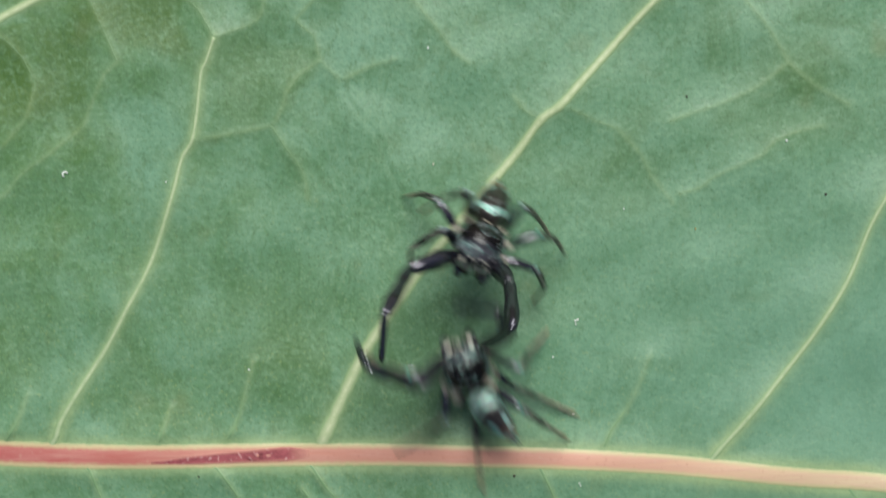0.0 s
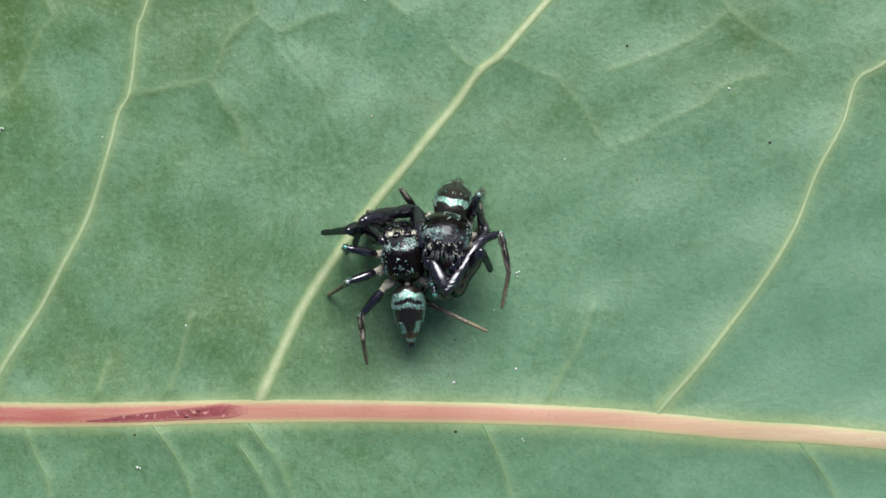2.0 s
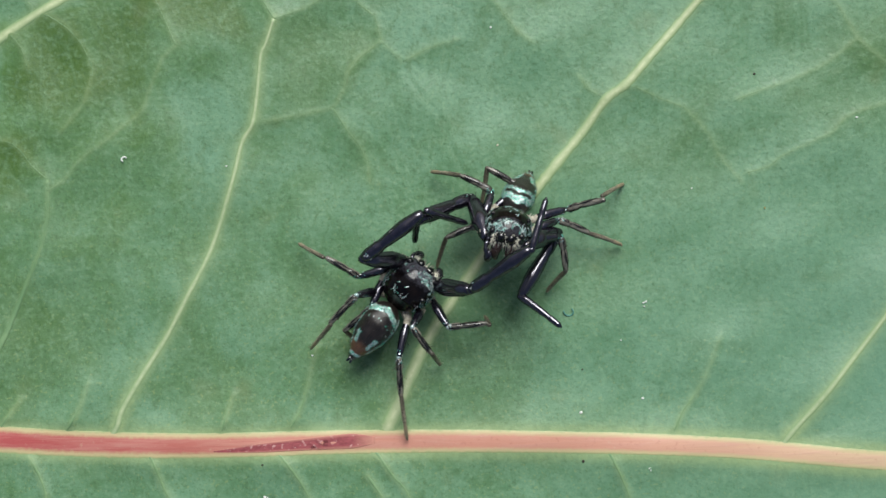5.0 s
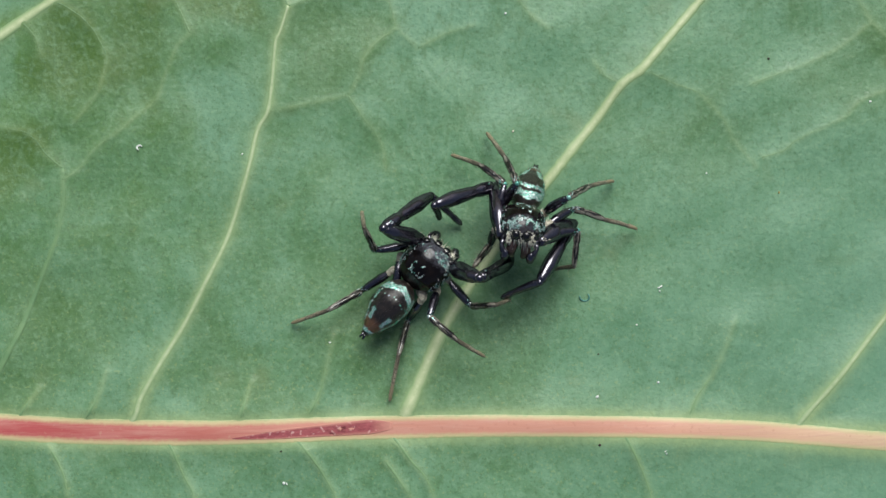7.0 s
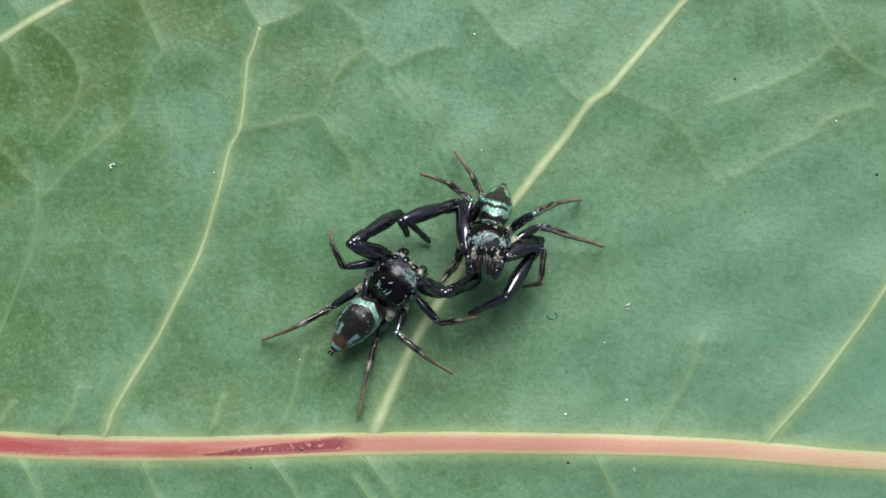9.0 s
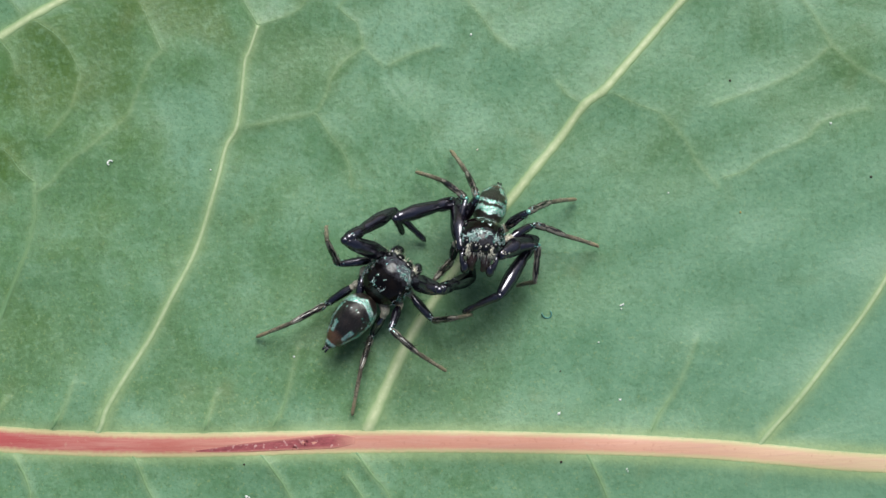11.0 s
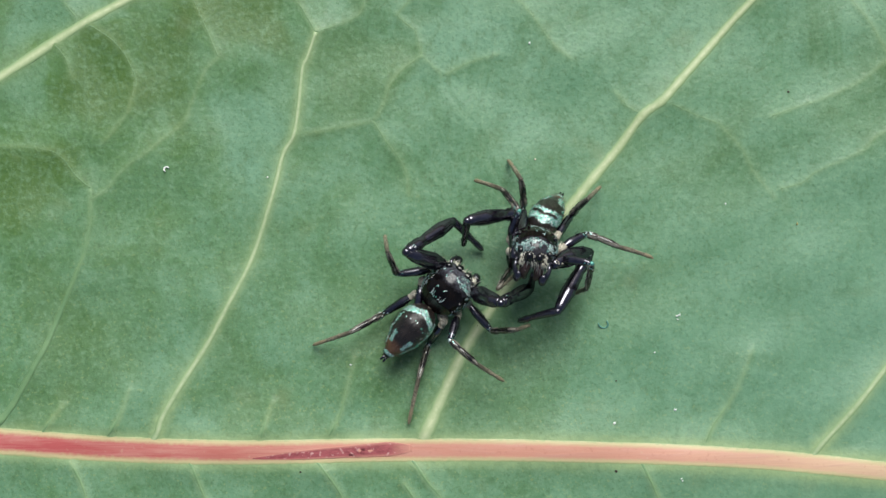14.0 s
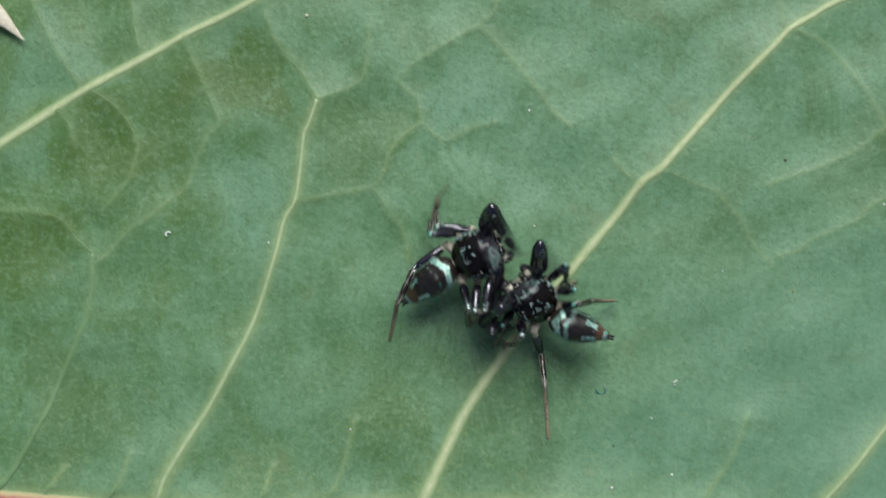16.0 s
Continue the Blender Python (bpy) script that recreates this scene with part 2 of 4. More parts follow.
SILVER = make_scales("silvery_scales", (0.0, (0.10, 0.42, 0.34)), (0.3, (0.28, 0.58, 0.52)), (0.6, (0.55, 0.64, 0.66)), (1.0, (0.84, 0.87, 0.86)))
FOOT = make_foot()
SHIN = make_shin()
PALE = plain("pale_joint", (0.24, 0.21, 0.16), (0.56, 0.52, 0.43), 6.0, 0.55, 0.4, 0.04)
EYE = plain("eye_black", (0.002, 0.002, 0.003), (0.006, 0.005, 0.006), 3.0, 0.04, 0.7, 0.0)
FACE_HAIR = plain("white_face_hair", (0.72, 0.68, 0.56), (0.90, 0.87, 0.76), 8.0, 0.6)


# ---- mesh helpers; all lengths in millimetres ----
def part(name, bm, material, parent=None, label="", smooth=True):
    mesh = bpy.data.meshes.new(name)
    bmesh.ops.recalc_face_normals(bm, faces=bm.faces)
    bm.to_mesh(mesh)
    bm.free()
    mesh.transform(Matrix.Scale(MM, 4))
    for m in material if isinstance(material, (list, tuple)) else (material,):
        mesh.materials.append(m)
    for p in mesh.polygons:
        p.use_smooth = smooth
    ob = new(name, mesh)
    ob.parent = parent
    return tagged(ob, label)


def skin(bm, rings, close=True, slot=0, across=False):
    """Skins rings of points with quads; closes both ends with a fan. across: keeps how far to the side each point lies."""
    layer = bm.verts.layers.float.new("across") if across else None
    loops = [[bm.verts.new(p) for p in ring] for ring in rings]
    if across:
        for ring in loops:
            for i, v in enumerate(ring):
                v[layer] = abs(math.cos(2 * math.pi * i / len(ring)))
    n = len(loops[0])
    for a, b in zip(loops, loops[1:]):
        for i in range(n):
            bm.faces.new((a[i], a[(i + 1) % n], b[(i + 1) % n], b[i])).material_index = slot
    if close:
        for ring in (loops[0], loops[-1]):
            c = bm.verts.new(sum((v.co for v in ring), Vector()) / n)
            for i in range(n):
                bm.faces.new((ring[i], ring[(i + 1) % n], c)).material_index = slot


def profile(s, stops):
    for (a, x), (b, y) in zip(stops, stops[1:]):
        if s <= b:
            w = (s - a) / (b - a)
            w = w * w * (3 - 2 * w) * 0.5 + w * 0.5
            return x + (y - x) * w
    return stops[-1][1]


def smooth_line(points, steps=8, tight=0.0):
    """A line through the points, rounded at them; tight: 1 leaves straight pieces."""
    p = [Vector(q) for q in points]
    p = [2 * p[0] - p[1]] + p + [2 * p[-1] - p[-2]]
    line = []
    for i in range(1, len(p) - 2):
        for k in range(steps):
            t = k / steps
            b, c = p[i], p[i + 1]
            m, n = (c - p[i - 1]) * (0.5 - 0.5 * tight), (p[i + 2] - b) * (0.5 - 0.5 * tight)
            line.append((2 * t ** 3 - 3 * t * t + 1) * b + (t ** 3 - 2 * t * t + t) * m + (3 * t * t - 2 * t ** 3) * c + (t ** 3 - t * t) * n)
    line.append(p[-2])
    return line


def tube(bm, line, radius, flat=1.0, sides=8, slot=0, across=False):
    """A tube along a line; radius is a function of 0..1, flat presses its height."""
    rings = []
    for i, q in enumerate(line):
        d = (line[min(i + 1, len(line) - 1)] - line[max(i - 1, 0)]).normalized()
        side = d.cross(Vector((0, 0, 1)))
        side = side.normalized() if side.length > 1e-4 else Vector((1, 0, 0))
        up = side.cross(d).normalized()
        r = radius(i / (len(line) - 1))
        rings.append([q + side * (r * math.cos(a)) + up * (r * flat * math.sin(a)) for a in (2 * math.pi * k / sides for k in range(sides))])
    skin(bm, rings, True, slot, across)


def blob(bm, centre, size, seg=12, rings=8, turn=None, slot=0):
    m = Matrix.Translation(centre) @ (turn or Matrix.Identity(4)) @ Matrix.Diagonal((*size, 1))
    made = bmesh.ops.create_uvsphere(bm, u_segments=seg, v_segments=rings, radius=1.0, matrix=m)
    for v in made["verts"]:
        for f in v.link_faces:
            f.material_index = slot


def flake(bm, at, normal, along, length, width, lift, slot=0):
    """One small scale that lies on a surface, its free end lifted."""
    n, d = normal.normalized(), along - normal * along.dot(normal)
    d = d.normalized() if d.length > 1e-5 else n.orthogonal().normalized()
    side = n.cross(d)
    base = at + n * 0.012
    v = [bm.verts.new(p) for p in (base - d * length * 0.5, base + side * width, base + d * length * 0.5 + n * lift, base - side * width, base + n * 0.025)]
    for i in range(4):
        bm.faces.new((v[i], v[(i + 1) % 4], v[4])).material_index = slot


def hair(bm, at, way, length, r=0.012, slot=0):
    w = way.normalized()
    a = w.orthogonal().normalized() * r
    b = w.cross(a)
    bend = at + w * length * 0.6 + Vector((0, 0, 0.06 * length))
    base = [bm.verts.new(at + a), bm.verts.new(at - a * 0.5 + b * 0.8), bm.verts.new(at - a * 0.5 - b * 0.8)]
    tip = bm.verts.new(bend + w * length * 0.4)
    for i in range(3):
        bm.faces.new((base[i], base[(i + 1) % 3], tip)).material_index = slot


# ---- the leaf ----
RIB = smooth_line([(-62, -7.6, 0), (-40, -9.3, 0), (-23.1, -10.52, 0), (-17.2, -10.88, 0), (-11.3, -11.0, 0), (-2.5, -10.85, 0), (6.4, -10.9, 0), (15.2, -11.2, 0), (23.1, -11.9, 0), (30, -12.4, 0), (55, -15.0, 0), (95, -20.0, 0)], 6)
RIB_X = np.array([p.x for p in RIB])
RIB_Y = np.array([p.y for p in RIB])
BASE_X, TIP_X = -60.0, 94.0


def rib_y(x):
    return float(np.interp(x, RIB_X, RIB_Y))


def side_vein(*points):
    """Line of a side vein that starts on the midrib."""
    return [(x, y, 0.0) for x, y in points]


SIDE_VEINS = {
    "lower_left": (side_vein((-25.0, -10.6), (-23.4, -9.0), (-22.1, -6.8), (-21.3, -5.3), (-20.6, -3.6), (-19.8, -1.7), (-19.4, -0.6), (-19.1, 1.0), (-19.1, 2.8)), 0.13, 0.06),
    "kinked": (side_vein((-16.4, -11.15), (-16.0, -10.7), (-15.5, -10.0), (-15.2, -9.1), (-14.1, -7.2), (-12.9, -5.3), (-11.95, -3.5), (-10.6, -0.8), (-9.5, 2.6), (-9.0, 4.6), (-8.45, 5.6), (-8.2, 7.1), (-8.0, 9.1), (-7.75, 9.7), (-7.3, 11.0)), 0.15, 0.085),
    "middle": (side_vein((-2.0, -11.15), (-1.65, -10.4), (-1.25, -9.5), (-0.4, -7.6), (0.45, -5.8), (1.3, -4.4), (2.36, -2.85), (3.98, -0.56), (6.18, 2.09), (7.18, 3.34), (8.56, 5.0), (9.8, 6.7), (10.85, 7.5), (11.9, 8.7), (13.4, 10.4), (14.8, 12.0), (16.7, 13.95), (17.7, 15.0), (18.9, 15.7), (20.3, 16.5), (26, 19), (31, 25)), 0.28, 0.13),
    "right": (side_vein((18.0, -11.75), (18.6, -11.3), (19.2, -10.55), (20.62, -8.95), (22.05, -7.2), (24.25, -4.3), (25.95, -1.55), (27.15, 1.35), (28.5, 3.8), (29.25, 6.0), (30.3, 6.7), (32.0, 7.6), (36, 9)), 0.14, 0.08),
    "upper_left": (side_vein((-48, -9.8), (-40, -3.5), (-31, 3.8), (-24.0, 8.5), (-19.7, 11.3), (-16.6, 13.0), (-14.2, 14.4), (-10.6, 16.3), (-5, 20), (0, 25)), 0.26, 0.12),
}
FAINT_VEINS = [
    side_vein((13.1, -10.6), (13.6, -9.5), (14.0, -8.9), (14.7, -7.8), (15.6, -5.6)),
    side_vein((-18.1, -10.2), (-17.5, -9.2), (-17.0, -7.8)),
    side_vein((-6.6, -10.2), (-6.0, -9.1), (-5.6, -7.6), (-5.2, -6.0)),
    side_vein((-10.1, -10.3), (-9.8, -9.3), (-9.5, -8.4)),
    side_vein((9.7, -11.3), (10.0, -11.8), (10.5, -12.8), (11.0, -14.1), (11.3, -15.3), (11.6, -17.0), (12.2, -20)),
    side_vein((-7.3, -11.4), (-6.9, -11.8), (-6.2, -12.7), (-5.6, -13.7), (-5.2, -14.6), (-4.9, -16.2), (-4.6, -20)),
    side_vein((-2.3, -11.3), (-2.0, -11.6), (-1.3, -12.6), (-0.6, -13.4), (-0.1, -14.6), (0.4, -16.4), (0.9, -20)),
    side_vein((-2.6, -12.6), (-2.1, -13.3), (-1.4, -14.4), (-0.8, -15.6)),
    side_vein((-14.1, -11.3), (-13.7, -11.8), (-13.1, -13.2), (-12.5, -14.5), (-12.4, -16.5), (-12.2, -20)),
    side_vein((25.8, -12.1), (26.0, -12.5), (26.7, -13.4), (27.4, -14.4), (27.9, -15.4), (28.4, -17.0), (29, -21)),
    side_vein((-21.6, -10.1), (-21.1, -9.4), (-20.5, -8.6)),
    side_vein((-20.0, -11.6), (-19.2, -13.4), (-18.8, -17)),
]
# the fine net: round the kinked vein, by the leaf's base, and beyond the middle vein
NET_CENTRE = [
    ((-7.3, 11.0), (-6.2, 11.4), (-5.1, 11.9), (-4.8, 12.5), (-4.7, 13.3), (-4.6, 14.8)),
    ((-7.3, 11.0), (-7.7, 11.7), (-8.2, 12.5), (-8.9, 13.2), (-9.6, 14.2), (-10.1, 15.5)),
    ((-2.0, 13.1), (-3.05, 11.95), (-2.1, 11.1), (-1.75, 9.85), (-0.65, 8.75)),
    ((-1.75, 9.85), (-2.9, 9.0), (-3.5, 8.2), (-3.7, 7.4), (-4.3, 6.4), (-6.1, 6.0), (-8.4, 5.6)),
    ((-4.3, 6.4), (-3.6, 5.3), (-2.9, 4.4), (-2.5, 3.5), (-2.4, 2.5)),
    ((-0.65, 8.75), (0.8, 9.5), (2.2, 9.9)),
    ((2.3, 16.4), (1.9, 15.6), (1.3, 15.0), (2.7, 13.5), (4.0, 12.0), (5.1, 10.5), (6.0, 9.7)),
    ((1.3, 15.0), (0.1, 14.4), (-2.0, 13.1)),
]
NET_BASE = [
    ((-19.1, 2.8), (-19.9, 3.5), (-20.4, 4.2), (-21.0, 4.7), (-22.2, 4.9), (-25.0, 5.0)),
    ((-19.1, 2.2), (-18.3, 2.7), (-17.3, 3.9), (-16.0, 4.8), (-15.3, 5.4), (-14.2, 6.3), (-13.8, 7.4), (-13.1, 9.0), (-12.4, 9.7)),
    ((-12.4, 9.7), (-12.7, 10.4), (-13.1, 11.3), (-13.6, 12.4), (-14.4, 14.2)),
    ((-19.2, 11.3), (-18.9, 11.2), (-18.0, 10.6), (-17.3, 9.8), (-16.7, 8.5), (-16.9, 7.7), (-17.2, 6.7), (-18.4, 5.2)),
    ((-20.95, 10.25), (-20.7, 10.0), (-20.4, 9.6), (-20.1, 8.6)),
    ((-19.9, 11.8), (-20.4, 12.4), (-21.4, 14.0), (-22.4, 16.0)),
    ((-16.75, 13.7), (-17.0, 15.0), (-17.4, 18.0)),
]
NET_FAR = [
    ((10.9, 7.4), (11.4, 7.3), (12.7, 6.7), (13.8, 6.3), (14.4, 5.7), (15.1, 4.9), (15.6, 3.9), (16.3, 3.0), (16.8, 2.4)),
    ((17.1, 2.9), (18.2, 3.2), (18.8, 3.7), (19.8, 4.2), (21.4, 4.9), (22.0, 5.6), (23.0, 6.1), (24.6, 6.5)),
    ((16.6, 6.7), (17.7, 7.1), (19.2, 7.6), (21.0, 8.4), (21.7, 8.9), (22.8, 9.8)),
    ((17.6, 15.0), (19.2, 14.4), (20.5, 13.2), (21.7, 11.7), (22.8, 9.8), (24.2, 8.6), (26.0, 7.6)),
    ((9.7, 6.8), (9.0, 7.2), (8.4, 8.0)),
    ((17.3, 15.0), (17.2, 15.9), (17.0, 17.4)),
]
TERTIARY = NET_CENTRE + NET_BASE + NET_FAR
SUNKEN = [((-0.65, 8.75), (-0.2, 7.6), (0.9, 6.4), (1.5, 5.5), (1.8, 4.4), (2.4, 3.0), (2.8, 1.6))]


def distances(x, y, line):
    """How far each point of the arrays lies from a line."""
    best = np.full(x.shape, 1e9)
    for a, b in zip(line, line[1:]):
        dx, dy = b[0] - a[0], b[1] - a[1]
        t = np.clip(((x - a[0]) * dx + (y - a[1]) * dy) / (dx * dx + dy * dy + 1e-12), 0, 1)
        best = np.minimum(best, np.hypot(x - a[0] - t * dx, y - a[1] - t * dy))
    return best


def half_width(s, upper):
    return (46.0 if upper else 40.0) * math.sin(math.pi * min(1, s ** 0.72)) ** 0.75 + 0.15


def vein_distances(x, y):
    rib = distances(x, y, RIB[::2])
    side = np.minimum.reduce([distances(x, y, smooth_line(line, 3)) for line, wide, _ in SIDE_VEINS.values() if wide > 0.135])
    cross = np.minimum.reduce([distances(x, y, smooth_line([(*q, 0) for q in line], 3, 0.55)) for line in TERTIARY] + [distances(x, y, smooth_line(SIDE_VEINS["lower_left"][0], 3))])
    sunk = np.minimum.reduce([distances(x, y, smooth_line([(*q, 0) for q in line], 3, 0.55)) for line in SUNKEN])
    faint = np.minimum.reduce([distances(x, y, smooth_line(line, 3)) for line in FAINT_VEINS])
    return rib, side, cross, sunk, faint


def leaf_height(x, y, veins=None):
    """Height of the leaf's upper face: flat in its middle, sunk to the ground at its edge, quilted between the veins."""
    x, y = np.asarray(x, float), np.asarray(y, float)
    rib, side, cross, sunk, faint = veins or vein_distances(x, y)
    r = np.hypot((x - 6) / 92.0, (y + 6) / 50.0)
    z = -9.0 * np.clip(r, 0, 1.2) ** 6
    strong, weak = np.minimum(rib, side), np.minimum(np.minimum(cross, sunk), faint)
    off = 1 - np.exp(-(rib / 0.9) ** 4)
    z = z - 0.12 * (1 - np.exp(-(strong / 1.5) ** 2)) - 0.17 * (1 - 0.6 / (1 + np.exp(np.clip((7 - x) / 1.5, -40, 40)))) * (1 - off * (0.62 * np.exp(-np.hypot(weak, 0.16) / 0.8) + 0.38 * np.exp(-(weak / 1.7) ** 2)))
    z = z + 0.11 * np.exp(-(rib / 1.5) ** 2) + 0.06 * off * np.exp(-(side / 0.45) ** 2)
    z = z + off * (0.026 * np.exp(-(cross / 0.16) ** 2) + 0.065 * np.exp(-(faint / 0.24) ** 2) - 0.04 * np.exp(-(sunk / 0.15) ** 2))
    return z + 0.10 * np.sin(0.55 * x + 0.31 * y + 1.0) * np.sin(0.21 * x - 0.62 * y) + 0.05 * np.sin(1.3 * x - 0.7 * y) * np.sin(0.9 * y + 0.6 * x + 2.0)


# darker (minus) or paler (plus) patches, spiders' shade among them: centre, half sizes, amount
BLOTCHES = [
    (-18.6, 8.6, 2.0, 2.6, -0.9), (-11.0, 12.2, 2.2, 2.0, -0.95), (-15.0, 9.4, 1.4, 2.9, -0.75), (-23.0, 3.2, 3.0, 1.9, -0.9), (-5.0, 9.0, 2.6, 2.4, -0.45),
    (-20.5, -6.0, 2.2, 4.0, -0.5), (-11.0, -8.0, 2.6, 2.0, -0.4), (-4.0, -6.5, 3.0, 2.4, -0.3), (-17.0, -3.0, 2.0, 3.0, -0.3), (14.0, 3.6, 2.4, 1.8, -0.3),
    (-10.9, 5.8, 1.6, 2.3, 0.8), (-18.3, 12.0, 0.9, 0.6, 0.6), (0.6, 11.0, 2.4, 1.6, 0.8), (-9.6, 3.0, 1.4, 2.0, 0.5), (-22.3, 8.0, 1.0, 1.4, 0.5),
    (3.8, 7.4, 3.4, 2.2, 0.4), (12.0, 11.0, 3.0, 2.0, 0.3), (8.0, -6.5, 4.0, 2.6, 0.25), (-21.6, 12.8, 1.9, 2.2, 0.8), (23.0, 8.0, 3.0, 3.0, -0.3), (20.0, -2.0, 4.0, 3.0, 0.2),
    # the wide one at (2.5, -5.4) colours in soft shade below the spiders
    (-13.2, -9.2, 1.2, 0.9, 0.5), (2.5, -5.4, 7.5, 3.6, -0.42), (-0.5, -5.5, 0.8, 2.0, 0.3), (25.0, -9.0, 2.0, 2.0, 0.35),
]


def blotches(x, y):
    total = np.zeros(x.shape)
    for i, (cx, cy, rx, ry, amount) in enumerate(BLOTCHES):
        a = np.arctan2((y - cy) / ry, (x - cx) / rx)
        d = np.hypot((x - cx) / rx, (y - cy) / ry) * (1 + 0.22 * np.sin(3 * a + i) + 0.13 * np.sin(5 * a + 2.3 * i))
        total += amount / (1 + np.exp(np.clip((d - 1.0) * (11 if rx < 3.5 else 4), -40, 40)))
    return np.clip(0.5 + 0.5 * total, 0, 1)


def build_leaf():
    # finer where the spiders are
    xs = np.concatenate([np.linspace(0, 0.20, 26)[:-1], np.linspace(0.20, 0.62, 500), np.linspace(0.62, 1, 44)[1:]])
    v = np.concatenate([np.linspace(-1, -0.28, 22)[:-1], np.linspace(-0.28, 0.78, 370), np.linspace(0.78, 1, 10)[1:]])
    X, Y = np.zeros((len(xs), len(v))), np.zeros((len(xs), len(v)))
    for i, t in enumerate(xs):
        x = BASE_X + (TIP_X - BASE_X) * t
        edge = np.where(v > 0, v * half_width(t, True), v * half_width(t, False))
        X[i] = x + np.abs(edge) * 0.12 * (1 - t)
        Y[i] = rib_y(x) + edge
    veins = vein_distances(X, Y)
    rib, side, cross, sunk, faint = veins
    Z = leaf_height(X, Y, veins)
    pale = 0.20 * np.exp(-(cross / 0.13) ** 2) + 0.06 * np.exp(-(cross / 0.5) ** 2)
    foot = np.exp(-np.clip(rib - 0.5, 0, 99) / 2.0)
    pale = np.maximum(pale, (0.55 + 0.35 * foot) * np.exp(-(side / (0.27 + 0.26 * foot)) ** 2) + (0.13 + 0.12 * foot) * np.exp(-(side / 0.8) ** 2))
    pale = np.maximum(pale, (0.20 + 0.30 * foot) * np.exp(-(faint / 0.16) ** 2) + (0.05 + 0.12 * foot) * np.exp(-(faint / 0.5) ** 2))
    pale = np.maximum(pale, 0.90 * np.exp(-(rib / 0.90) ** 4) + 0.16 * np.exp(-(rib / 1.6) ** 2))
    # flared yellowish feet of the side veins on the midrib
    for x, y, wide in ((-0.6, -10.3, 0.9), (-1.0, -9.6, 0.6), (-14.9, -10.4, 0.7), (19.6, -11.0, 0.7), (13.4, -10.8, 0.5)):
        pale = np.maximum(pale, 0.55 * np.exp(-((X - x - 0.55 * (Y - y)) / wide) ** 2 - ((Y - y) / 0.75) ** 2))
    pale = pale - 0.1 * np.exp(-(sunk / 0.12) ** 2)
    verts = np.stack([X, Y, Z], 2).reshape(-1, 3) * MM
    w, h = len(v), len(xs)
    first_corner = (np.arange(h - 1)[:, None] * w + np.arange(w - 1)[None, :]).reshape(-1)
    faces = np.stack([first_corner, first_corner + w, first_corner + w + 1, first_corner + 1], 1)
    mesh = bpy.data.meshes.new("leaf")
    mesh.from_pydata(verts.tolist(), [], faces.tolist())
    mesh.polygons.foreach_set("use_smooth", [True] * len(faces))
    for name, values in (("vein", np.clip(pale, 0, 1)), ("blotch", blotches(X, Y))):
        mesh.attributes.new(name, "FLOAT", "POINT").data.foreach_set("value", values.reshape(-1).astype(np.float32))
    mesh.materials.append(LAMINA)
    leaf = new("leaf", mesh)
    thick = leaf.modifiers.new("thickness", "SOLIDIFY")
    thick.thickness, thick.offset = 0.25 * MM, -1.0
    return tagged(leaf, "large green leaf underside with a red midrib and pale veins", "leaf")


def on_leaf(line, lift):
    z = leaf_height([p[0] for p in line], [p[1] for p in line])
    return [Vector((p[0], p[1], float(h) + lift)) for p, h in zip(line, z)]


leaf = build_leaf()


def drape(bm, rings, sides, height, rise=0):
    """Presses a tube of the given rings onto the leaf, as a low ridge with its edges let into the surface. rise: rings over which it comes up."""
    verts = list(bm.verts)[:rings * sides]
    z = leaf_height([v.co.x for v in verts], [v.co.y for v in verts])
    for i, (v, h) in enumerate(zip(verts, z)):
        up = math.sin(2 * math.pi * (i % sides) / sides)
        ramp = min(1.0, (i // sides) / rise) if rise else 1.0
        v.co.z = float(h) - 0.012 - 0.05 * (1 - ramp) + ((height * ramp + 0.012) * up if up > 0 else 0.12 * up)


